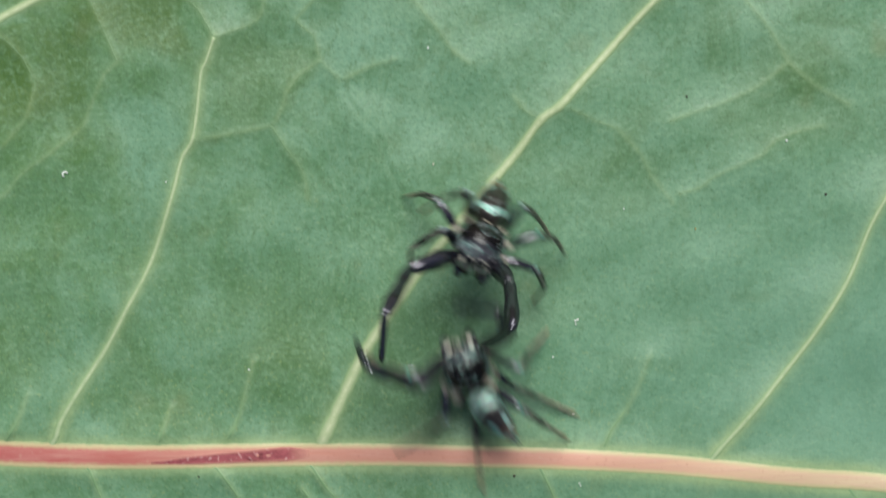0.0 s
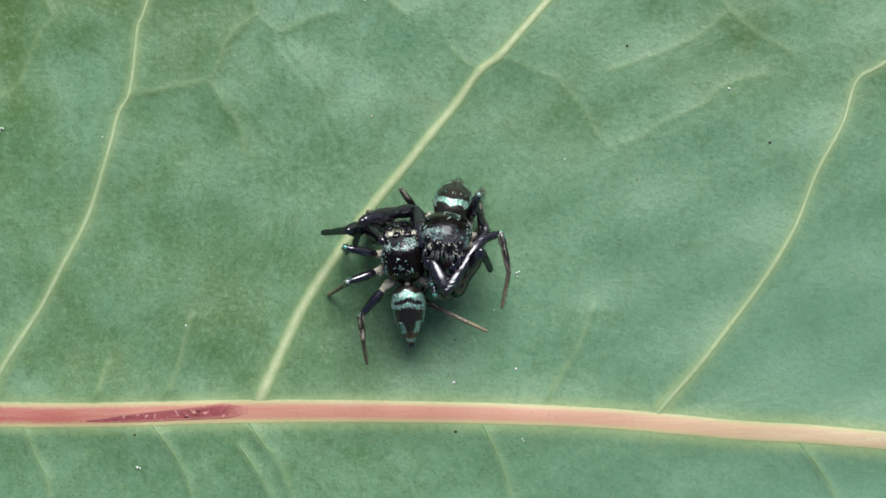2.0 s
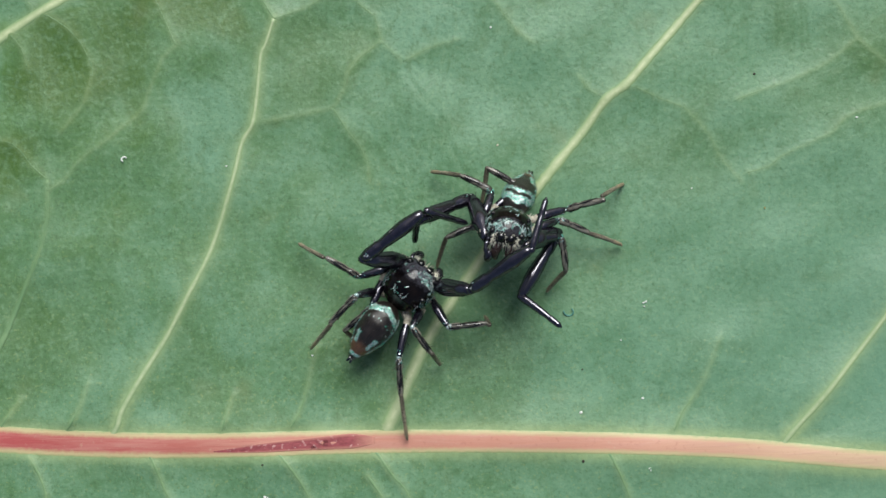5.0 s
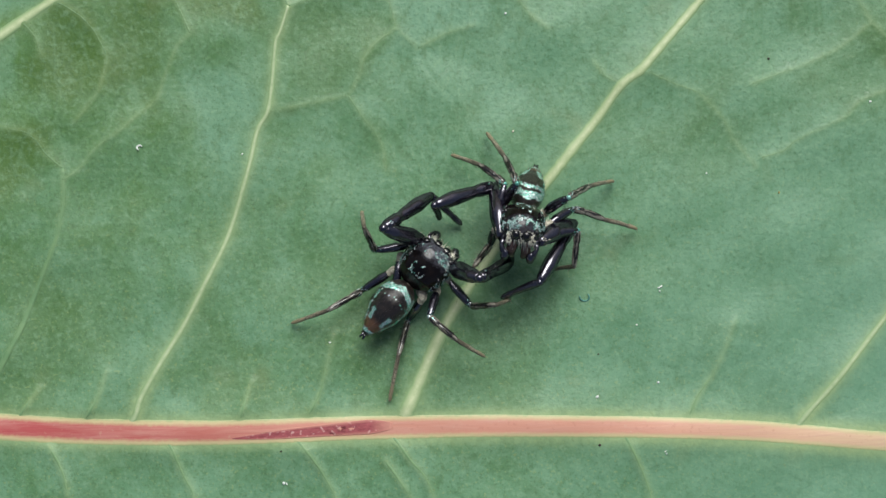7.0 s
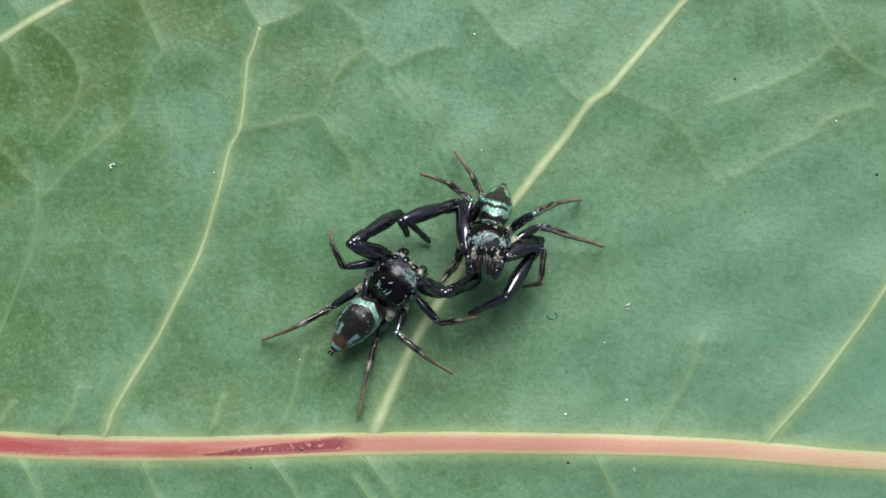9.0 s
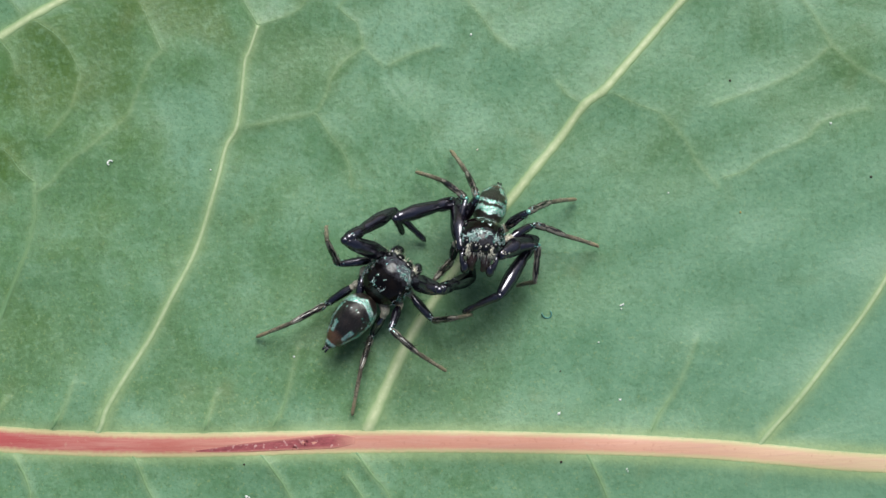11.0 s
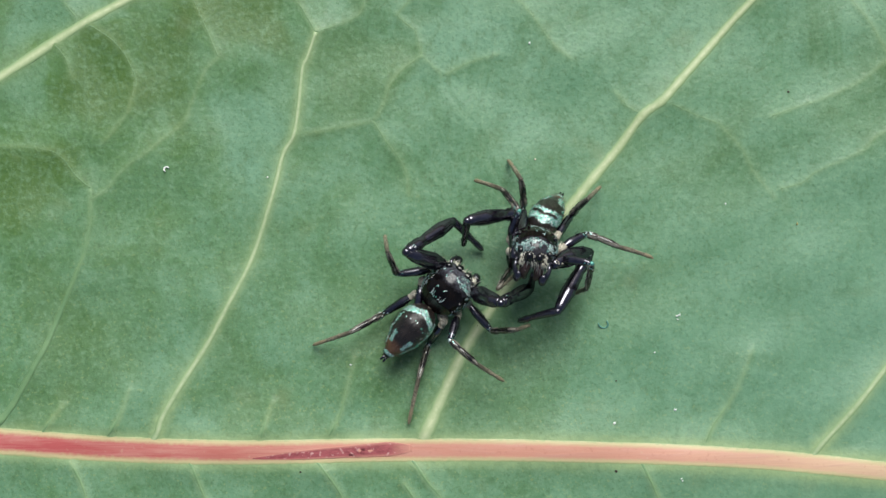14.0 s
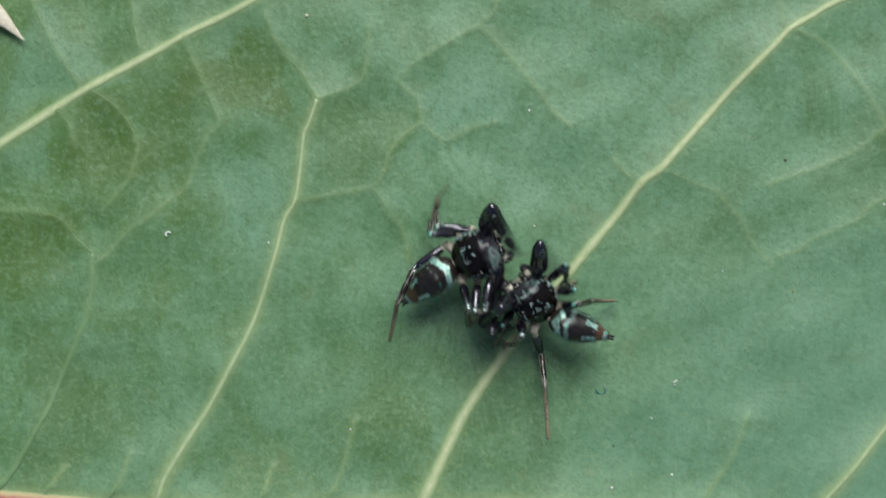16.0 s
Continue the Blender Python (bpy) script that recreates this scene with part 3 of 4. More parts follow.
def build_veins():
    bm = bmesh.new()
    along = np.linspace(RIB_X[0], RIB_X[-1], 320)
    tube(bm, on_leaf([Vector((x, rib_y(x), 0)) for x in along], -0.015), lambda s: 0.27 + 0.64 * (1 - s) ** 1.2, 0.15, 24, 0, True)
    drape(bm, len(along), 24, 0.035)
    part("midrib", bm, MIDRIB, leaf, "thick red midrib fading to cream")
    bm = bmesh.new()
    tube(bm, on_leaf(smooth_line([(-62, -7.6, 0), (-75, -6.4, 0), (-92, -4.2, 0)], 6), 0.0), lambda s: 0.78 + 0.25 * s, 1.0, 12)
    part("petiole", bm, MIDRIB, leaf, "red leaf stalk")
    for line, wide, narrow in SIDE_VEINS.values():
        bm = bmesh.new()
        path = on_leaf(smooth_line(line, 7), -0.02)
        for i, q in enumerate(path[:5]):
            q.z -= 0.03 * (1 - i / 5)
        rng = random.Random(len(line))
        tube(bm, path, lambda s: (wide + (narrow - wide) * s) * (1 + 0.12 * rng.uniform(-1, 1)) * 1.35 * (1 + 0.9 * (max(0, 0.14 - s) / 0.14) ** 2), 0.22, 12, 0, True)
        faint = wide < 0.135
        if not faint:
            drape(bm, len(path), 12, 0.010 + 0.08 * wide, 12)
        part("side_vein", bm, SMALL_VEIN if faint else VEIN if wide > 0.2 else THIN_VEIN, leaf, "low pale green side vein" if faint else "raised pale yellow side vein")
    for line in FAINT_VEINS:
        bm = bmesh.new()
        tube(bm, on_leaf(smooth_line(line, 6), -0.01), lambda s: 0.07 * (1 - s) ** 1.5 * min(1, s * 8) + 0.018, 0.25, 8)
        part("faint_vein", bm, FAINT_VEIN, leaf, "faint green side vein")
    for line in TERTIARY:
        bm = bmesh.new()
        tube(bm, on_leaf(smooth_line([(*q, 0) for q in line], 6, 0.55), -0.012), lambda s: 0.036 - 0.016 * s, 0.40, 6)
        part("cross_vein", bm, SMALL_VEIN, leaf)
    for line in SUNKEN:
        bm = bmesh.new()
        tube(bm, on_leaf(smooth_line([(*q, 0) for q in line], 6, 0.55), -0.02), lambda s: 0.05 - 0.02 * s, 0.5, 6)
        part("cross_vein", bm, DARK_VEIN, leaf)
    # the dark scar along the midrib
    bm = bmesh.new()
    path = [Vector((x, y, 0.044 + float(leaf_height(x, y)))) for x, y in ((-10.5, -11.31), (-9.2, -11.22), (-8.0, -11.12), (-5.7, -10.96), (-3.7, -10.82), (-2.2, -10.76))]
    tube(bm, smooth_line(path, 10), lambda s: 0.02 + 0.37 * min(1, s * 1.2) ** 0.75 * min(1, (1.0 - s) * 5 + 0.15) ** 0.5, 0.05, 16, 0, True)
    ring = list(bm.verts)
    for v, h in zip(ring, leaf_height([v.co.x for v in ring], [v.co.y for v in ring])):
        v.co.z = float(h) + 0.034 + 0.5 * max(0.0, v.co.z - 0.044 - float(h))
    part("scar", bm, SCAR, leaf, "dark red lens-shaped scar on the midrib")
    # pale patch by the upper edge of the view
    bm = bmesh.new()
    tube(bm, smooth_line([(-24.9, 16.3, 0.12), (-24.1, 15.3, 0.2), (-23.5, 14.7, 0.16), (-22.7, 13.9, 0.02)], 6), lambda s: 0.05 + 0.40 * math.sin(math.pi * (0.3 + 0.7 * s)) ** 1.3, 0.3, 8)
    part("dried_patch", bm, CREAM, leaf, "small pale patch on the leaf")


build_veins()

# ---- ground ----
bm = bmesh.new()
bmesh.ops.create_grid(bm, x_segments=40, y_segments=40, size=60000.0)
ground = part("ground", bm, SOIL)
ground.location = (0, 0, -9.6 * MM)
tagged(ground, "plain mossy soil under the leaf", "ground", kind="structure")


# ---- specks on the leaf ----
def speck(shape, x, y, size, material, label, turn=0.0):
    rng = random.Random(int(x * 100 + y))
    bm = bmesh.new()
    if shape == "curl":
        arc = [Vector((size * math.cos(a), size * 0.85 * math.sin(a), 0.05 + 0.05 * math.sin(2 * a))) for a in np.linspace(0.4, 4.4, 14)]
        tube(bm, arc, lambda s: 0.028 + 0.02 * math.sin(math.pi * s), 1.0, 6)
    elif shape == "crumb":
        for k in range(4):
            blob(bm, (rng.uniform(-1, 1) * size, rng.uniform(-1, 1) * size * 1.4, 0.04), (size * rng.uniform(0.25, 0.6), size * rng.uniform(0.2, 0.5), 0.05), 7, 5, Matrix.Rotation(rng.uniform(0, 3), 4, "Z"))
    else:
        blob(bm, (0, 0, 0.03), (size, size * 0.8, size * 0.6), 8, 6)
        for v in bm.verts:
            v.co += Vector([rng.uniform(-0.12, 0.12) * size for _ in range(3)])
    ob = part("debris_speck", bm, material)
    ob.matrix_world = pose(x * MM, y * MM, float(leaf_height(x, y)) * MM, 0, 0, turn)
    return tagged(ob, label, "debris", "specks on the leaf")


for shape, x, y, size, material, label, turn in (
    ("curl", -15.1, 3.8, 0.14, WHITE, "tiny white curled fibre lying on the leaf", 0),
    ("crumb", 11.7, -3.9, 0.13, WHITE, "tiny white crumb lying on the leaf", 0),
    ("dot", 11.6, -8.7, 0.08, WHITE, "tiny round white speck on the leaf", 0),
    ("dot", 8.4, -9.4, 0.09, WHITE, "tiny round white speck on the leaf", 40),
    ("curl", 7.8, -4.2, 0.26, TEAL, "tiny teal curled fibre lying on the leaf", 150),
    ("dot", 3.9, 10.5, 0.07, WHITE, "tiny round white speck on the leaf", 80),
    ("dot", -5.4, -6.4, 0.06, WHITE, "tiny round white speck on the leaf", 10),
    ("dot", 22.7, 5.7, 0.07, WHITE, "tiny round white speck on the leaf", 10),
    ("crumb", -7.9, -13.6, 0.16, WHITE, "tiny white crumb lying on the leaf", 80),
    ("dot", 8.5, -11.9, 0.08, DARK, "tiny dark speck beside the midrib", 0),
    ("dot", 17.5, 8.0, 0.07, DARK, "tiny dark speck on the leaf", 0),
    ("dot", 24.8, 2.9, 0.08, DARK, "tiny dark speck on the leaf", 0),
    ("dot", -9.8, 3.4, 0.05, WHITE, "tiny round white speck on the leaf", 20),
    ("dot", 4.2, 4.4, 0.06, CREAM, "tiny straw-coloured speck on the leaf", 60),
    ("dot", 14.2, 2.1, 0.05, WHITE, "tiny round white speck on the leaf", 70),
    ("crumb", 17.9, 1.1, 0.08, OCHRE, "tiny ochre crumb lying on the leaf", 30),
    ("dot", 10.5, -5.7, 0.05, WHITE, "tiny round white speck on the leaf", 15),
    ("dot", 8.5, -7.2, 0.05, DARK, "tiny dark speck on the leaf", 45),
    ("crumb", 11.9, -12.3, 0.08, WHITE, "tiny white crumb lying on the leaf", 0),
    ("dot", -8.0, -12.0, 0.06, DARK, "tiny dark speck beside the midrib", 0),
    ("dot", -7.9, 15.4, 0.10, CREAM, "tiny straw-coloured speck on the leaf", 10),
):
    speck(shape, x, y, size, material, label, turn)


# ---- the spiders: y ahead, z up, origin in the middle of the carapace ----
HIPS = {1: (0.95, 0.82, -0.35), 2: (1.22, 0.22, -0.40), 3: (1.28, -0.55, -0.38), 4: (1.02, -1.30, -0.32)}
SEGMENTS = {1: (3.2, 3.8, 2.6), 2: (1.9, 2.0, 2.0), 3: (1.8, 1.8, 2.2), 4: (2.1, 2.1, 2.6)}
PEDICEL = (0.0, -1.28, 0.0)


def carapace_at(s, a):
    """A high, nearly round dome with a blunt, straight front."""
    y = -1.36 + 2.66 * s
    w = profile(s, ((0, 0.22), (0.05, 0.60), (0.12, 0.88), (0.26, 1.17), (0.44, 1.31), (0.62, 1.27), (0.78, 1.13), (0.90, 0.95), (0.97, 0.76), (1, 0.55)))
    top = profile(s, ((0, 0.08), (0.05, 0.26), (0.15, 0.58), (0.30, 0.90), (0.50, 1.06), (0.68, 1.02), (0.84, 0.84), (0.94, 0.62), (1, 0.36)))
    low = profile(s, ((0, 0.15), (0.15, 0.36), (0.5, 0.46), (0.9, 0.42), (1, 0.3)))
    c, n = math.cos(a), math.sin(a)
    return Vector((w * c, y, (top if n > 0 else low) * n))


def abdomen_at(s, a):
    y = -3.35 * s
    w = profile(s, ((0, 0.26), (0.05, 0.60), (0.16, 0.90), (0.34, 1.04), (0.54, 0.95), (0.74, 0.66), (0.90, 0.34), (1, 0.13)))
    up = 0.92 * w
    return Vector((w * math.cos(a), y, up * math.sin(a) + 0.05))


def surface(bm, at, rings, sides):
    skin(bm, [[at(i / rings, 2 * math.pi * k / sides) for k in range(sides)] for i in range(rings + 1)])


def scatter(bm, at, count, wanted, rng, length, width, slot=0, back=-1.0):
    """Scales on a surface where wanted(point, s, a) allows."""
    done = tries = 0
    while done < count and tries < count * 40:
        tries += 1
        s, a = rng.uniform(0.02, 0.98), rng.uniform(0, math.pi)
        p = at(s, a)
        if rng.random() > wanted(p, s, a):
            continue
        n = (at(s, a + 0.02) - p).cross(at(min(1, s + 0.02), a) - p)
        if n.length < 1e-9:
            continue
        n.normalize()
        if n.z < -0.2 or n.dot(p - Vector((0, p.y, 0))) < 0:
            n = -n
        flake(bm, p, n, Vector((rng.uniform(-0.5, 0.5), back, rng.uniform(-0.2, 0.2))), length * rng.uniform(0.7, 1.3), width * rng.uniform(0.7, 1.3), 0.03 * rng.random(), slot)
        done += 1


def limb(bm, length, radii, sides, rng, hairs, bow=0.0, slot=0, hair_length=0.28, pale=0.0):
    """One leg segment along +x, with short bristles."""
    rings, n = [], 22
    for i in range(n + 1):
        s = i / n
        r = profile(s, radii)
        z = bow * math.sin(math.pi * s)
        rings.append([Vector((length * s, r * 0.92 * math.cos(a), z + r * math.sin(a))) for a in (2 * math.pi * k / sides for k in range(sides))])
    skin(bm, rings, True, slot)
    if pale:
        for f in bm.faces:
            if f.calc_center_median().x < pale * length:
                f.material_index = 1
    for _ in range(hairs):
        s, a = rng.uniform(0.1, 0.97), rng.uniform(0, 2 * math.pi)
        r = profile(s, radii) * 0.95
        way = Vector((rng.uniform(0.5, 1.2), math.cos(a), math.sin(a)))
        hair(bm, Vector((length * s, r * math.cos(a), bow * math.sin(math.pi * s) + r * math.sin(a))), way, hair_length * rng.uniform(0.5, 1.2), 0.012, slot)


def limb_scales(bm, length, radii, start, end, count, rng, slot):
    for _ in range(count):
        s, a = rng.uniform(start, end), rng.uniform(0, 2 * math.pi)
        r = profile(s, radii)
        out = Vector((0, math.cos(a), math.sin(a)))
        flake(bm, Vector((length * s, r * 0.92 * out.y, r * out.z)), out, Vector((1, 0, 0)), 0.13, 0.035, 0.02, slot)


def build_leg(spider, side, k, rng):
    big = k == 1
    f, t, m = SEGMENTS[k]
    g = 1.14 if big else 0.58
    femur_r = ((0, 0.20 * g), (0.12, 0.30 * g), (0.40, 0.44 * g), (0.8, 0.37 * g), (0.94, 0.27 * g), (1, 0.20 * g))
    tibia_r = ((0, 0.20 * g), (0.08, 0.30 * g), (0.26, 0.31 * g), (0.33, 0.25 * g), (0.42, 0.30 * g), (0.7, 0.36 * g), (0.93, 0.27 * g), (1, 0.18 * g))
    if not big:
        tibia_r = ((0, 0.13), (0.08, 0.20), (0.28, 0.21), (0.34, 0.15), (0.45, 0.185), (0.75, 0.18), (0.95, 0.14), (1, 0.10))
    foot_r = ((0, 0.14 * g + 0.03), (0.1, 0.17 * g + 0.03), (0.5, 0.13 * g + 0.04), (0.68, 0.10 * g + 0.04), (0.75, 0.12 * g + 0.045), (0.95, 0.10 * g + 0.04), (1, 0.05))
    bm = bmesh.new()
    limb(bm, f, femur_r, 12, rng, 26 if big else 16, 0.12 * g, 0, 0.28, {1: 0.0, 2: 0.10, 3: 0.18, 4: 0.18}[k])
    limb_scales(bm, f, femur_r, 0.02, 0.20, 22, rng, 1)
    if not big:
        limb_scales(bm, f, femur_r, 0.82, 0.98, 12, rng, 2)
        blob(bm, (0.08, 0, 0), (0.27, 0.21, 0.21), 10, 8, None, 1)
        blob(bm, (f, 0, 0), (0.15, 0.13, 0.13), 8, 6, None, 2)
    leg = part("leg", bm, (LEG_BLACK, PALE, SILVER), spider, "thick glossy black front leg" if big else "slender black and brown walking leg")
    bm = bmesh.new()
    limb(bm, t, tibia_r, 12, rng, 40 if big else 20, 0.05)
    blob(bm, (0, 0, 0), (0.21 * g, 0.21 * g, 0.21 * g), 10, 8)
    limb_scales(bm, t, tibia_r, 0.04, 0.14, 8 if big else 12, rng, 2)
    part("shin", bm, (LEG_BLACK if big else SHIN, PALE, SILVER), leg)
    bm = bmesh.new()
    limb(bm, m, foot_r, 10, rng, 22, 0.03, 0, 0.2)
    blob(bm, (0, 0, 0), (0.15 * g + 0.03,) * 3, 10, 8)
    blob(bm, (m * 0.985, 0, -0.01), (0.10, 0.075, 0.07), 8, 6)
    part("foot", bm, LEG_BLACK if big else FOOT, leg, "" if big else "brown hairy foot")
    return leg


def build_spider(label, seed, cape, bands):
    rng = random.Random(seed)
    spider = new("jumping_spider")
    spider.empty_display_size = 2 * MM
    tagged(spider, label, "spider", "fighting spiders")
    # head and thorax
    bm = bmesh.new()
    surface(bm, carapace_at, 30, 36)
    for _ in range(110):
        s, a = rng.uniform(0.1, 0.98), rng.choice((rng.uniform(0.05, 0.7), rng.uniform(2.44, 3.09)))
        p = carapace_at(s, a)
        hair(bm, p * 0.99, Vector((p.x * 0.6, 0.4 if s > 0.8 else -0.5, 0.8)), 0.2 * rng.uniform(0.5, 1.3), 0.010)
    carapace = part("carapace", bm, GREY_CUTICLE if cape > 0.5 else CUTICLE, spider, "glossy black-brown carapace")
    for sx in (-1, 1):
        for x, y, z, r in ((0.29, 1.20, 0.27, 0.27), (0.80, 0.98, 0.36, 0.20), (0.96, 0.52, 0.60, 0.07), (0.99, -0.05, 0.66, 0.14)):
            bm = bmesh.new()
            blob(bm, (sx * x, y, z), (r, r, r), 16, 12)
            part("eye", bm, EYE, carapace)
    bm = bmesh.new()

    def rim(p, s, a):
        rag = noise.noise(p * 2.6 + Vector((seed, 0, 0)))
        fine = noise.noise(p * 6.5 + Vector((0, 0, seed)))
        front = 1.0 if 0.74 - 0.05 * rag < s < 0.93 + 0.05 * rag and p.z > 0.20 and rag + 0.6 * fine + 1.1 * p.x * (1 - cape) > 0.05 - 0.45 * cape else 0.0
        sides = 0.9 if abs(p.x) > 0.98 and 0.15 < s < 0.85 and rag + fine > 0.0 else 0.0
        rear = 0.9 if abs(s - 0.36 - 0.10 * cape - 0.06 * rag) < 0.10 + 0.12 * cape and abs(p.x + 0.22 * (1 - cape)) < 0.34 + 0.30 * cape and rag + 0.8 * fine > 0.12 - 0.15 * cape else 0.0
        return max(front, sides, rear, 0.0004)

    scatter(bm, carapace_at, int(480 + 800 * cape), rim, rng, 0.065, 0.019)
    part("scale_patch", bm, SILVER, carapace, "turquoise and white iridescent scales")
    bm = bmesh.new()
    for _ in range(40):
        a = rng.uniform(-1.0, 1.0)
        at = Vector((a * 0.98, 1.32 - 0.30 * a * a + rng.uniform(-0.02, 0.06), rng.uniform(-0.34, 0.10) - 0.05 * abs(a)))
        hair(bm, at, Vector((a * 0.4, 0.62, -0.75)), rng.uniform(0.22, 0.46), 0.040)
    for sx in (-1, 1):
        # an upright cream tuft on the outer side of each large eye
        for _ in range(int(90 * cape * cape)):
            at = Vector((sx * rng.uniform(0.54, 0.74), rng.uniform(1.22, 1.32), rng.uniform(-0.30, 0.42)))
            hair(bm, at, Vector((sx * rng.uniform(-0.3, 0.4), 0.9, 0.1)), rng.uniform(0.14, 0.30), 0.036)
        for _ in range(16):
            b = rng.uniform(0, 2 * math.pi)
            hair(bm, Vector((sx * 0.33 + 0.33 * math.cos(b), 1.30, 0.26 + 0.33 * math.sin(b))), Vector((math.cos(b), 0.5, math.sin(b))), rng.uniform(0.10, 0.22), 0.022)
    part("face_hair", bm, FACE_HAIR, carapace, "whitish hair under the front eyes")
    bm = bmesh.new()
    blob(bm, (0, -0.1, -0.42), (0.72, 1.25, 0.30), 18, 10)
    part("breast_plate", bm, LEG_BLACK, spider)
    # jaws and palps
    for sx in (-1, 1):
        bm = bmesh.new()
        tube(bm, smooth_line([(sx * 0.30, 0.92, -0.20), (sx * 0.34, 1.08, -0.50), (sx * 0.36, 1.14, -0.90), (sx * 0.26, 1.12, -1.18)], 5), lambda s: 0.30 - 0.16 * s * s, 1.0, 12)
        part("jaw", bm, JAW, spider, "dark shiny jaw")
        bm = bmesh.new()
        tube(bm, smooth_line([(sx * 0.66, 0.92, -0.36), (sx * 0.86, 1.16, -0.34), (sx * 0.84, 1.34, -0.52), (sx * 0.68, 1.42, -0.80)], 5), lambda s: 0.13 + 0.02 * math.sin(9 * s), 1.0, 10)
        blob(bm, (sx * 0.64, 1.42, -0.92), (0.22, 0.20, 0.34), 12, 10)
        for _ in range(50):
            p = Vector((sx * rng.uniform(0.55, 0.92), rng.uniform(1.1, 1.5), rng.uniform(-0.9, -0.3)))
            hair(bm, p, Vector((rng.uniform(-1, 1), 0.7, rng.uniform(-0.5, 0.5))), 0.2, 0.012, 1 if rng.random() < 0.12 else 0)
        part("palp", bm, (LEG_BLACK, FACE_HAIR), spider, "black bulbous palp")
    for k, (x, y, z) in HIPS.items():
        for sx in (-1, 1):
            bm = bmesh.new()
            tube(bm, smooth_line([(sx * 0.4, y * 0.75, -0.40), (sx * x * 0.75, y * 0.92, z - 0.06), (sx * x, y, z)], 4), lambda s: (0.30 if k == 1 else 0.29) - 0.05 * s, 1.0, 10)
            for _ in range(0 if k < 3 else 45):
                t = rng.uniform(0.3, 1.05)
                at = Vector((sx * (0.4 + (x - 0.4) * t), y * (0.75 + 0.25 * t) + rng.uniform(-0.18, 0.18), z + 0.14))
                hair(bm, at, Vector((sx * rng.uniform(0, 0.8), rng.uniform(-1, 0.3), rng.uniform(0.2, 1))), rng.uniform(0.15, 0.3), 0.02, 1)
            part("hip", bm, LEG_BLACK if k == 1 else (PALE, FACE_HAIR), spider, "" if k == 1 else "pale cream hip joint")
    # hind body, turning on its waist
    bm = bmesh.new()
    surface(bm, abdomen_at, 34, 32)
    for _ in range(700):
        s, a = rng.uniform(0.05, 0.97), rng.uniform(0, 2 * math.pi)
        p = abdomen_at(s, a)
        hair(bm, p, Vector((p.x * 0.5, -1.0, p.z * 0.6)), 0.22 * rng.uniform(0.5, 1.3), 0.010)
    abdomen = part("abdomen", bm, ABDOMEN, spider, "dark brown abdomen with an orange-brown end")
    abdomen.location = Vector(PEDICEL) * MM
    bm = bmesh.new()

    def band(p, s, a):
        rag = noise.noise(p * 2.2 + Vector((0, seed, 0)))
        fine = noise.noise(p * 6.0 + Vector((seed, seed, 0)))
        up = math.sin(a)
        side = abs(p.x)
        front = 0.9 if abs(s - 0.09 - 0.16 * side ** 1.6 + 0.02 * rag) < 0.036 + 0.012 * bands + 0.02 * fine and up > 0.0 else 0.0
        margin = 0.7 if 0.12 < s < 0.80 and abs(up - 0.40 - 0.10 * rag) < 0.12 and fine > -0.08 else 0.0
        dash = 0.9 if 0.54 < s < 0.74 + 0.05 * rag and abs(side - 0.46 + 0.8 * (s - 0.64)) < 0.085 + 0.10 * bands + 0.06 * fine and up > 0.1 else 0.0
        bar = 0.9 * bands if abs(s - 0.24 - 0.10 * side) < 0.055 * bands + 0.03 * fine and up > 0.05 else 0.0
        tail = 0.9 if abs(s - 0.905) < 0.018 + 0.015 * bands and up > 0.5 else 0.0
        return max(front, margin, dash, bar, tail, 0.0006)

    scatter(bm, abdomen_at, int(1500 + 500 * bands), band, rng, 0.10, 0.030)
    part("scale_band", bm, SCALES, abdomen, "iridescent green scale bands")
    bm = bmesh.new()
    tube(bm, smooth_line([(0, 0.35, 0.0), (0, -0.15, 0.05)], 4), lambda s: 0.2, 1.0, 10)
    part("waist", bm, PALE, abdomen)
    bm = bmesh.new()
    for sx, sz in ((-1, 1), (1, 1), (-1, -1), (1, -1)):
        tube(bm, [Vector((sx * 0.07, -3.24, 0.05 + sz * 0.05)), Vector((sx * 0.08, -3.42, 0.05 + sz * 0.06)), Vector((sx * 0.10, -3.56, 0.05 + sz * 0.07))], lambda s: 0.08 - 0.03 * s, 1.0, 8)
    part("spinnerets", bm, LEG_BLACK, abdomen, "black spinnerets")
    # the second spider's body is slimmer
    for ob in (carapace, *carapace.children):
        ob.data.transform(Matrix.Diagonal((1.05 - 0.25 * cape, 1.04 - 0.16 * cape, 1.02 - 0.12 * cape, 1)))
    for ob in (abdomen, *abdomen.children):
        ob.data.transform(Matrix.Diagonal((1.02 - 0.34 * cape, 1.08 - 0.16 * cape, 1.0 - 0.26 * cape, 1)))
    legs = {side + str(k): build_leg(spider, side, k, rng) for side in "LR" for k in (1, 2, 3, 4)}
    return spider, abdomen, legs


first = build_spider("black jumping spider with green bands wrestling on the leaf", 11, 0.25, 0.1)
second = build_spider("black jumping spider with turquoise scales wrestling its rival", 23, 0.6, 0.6)


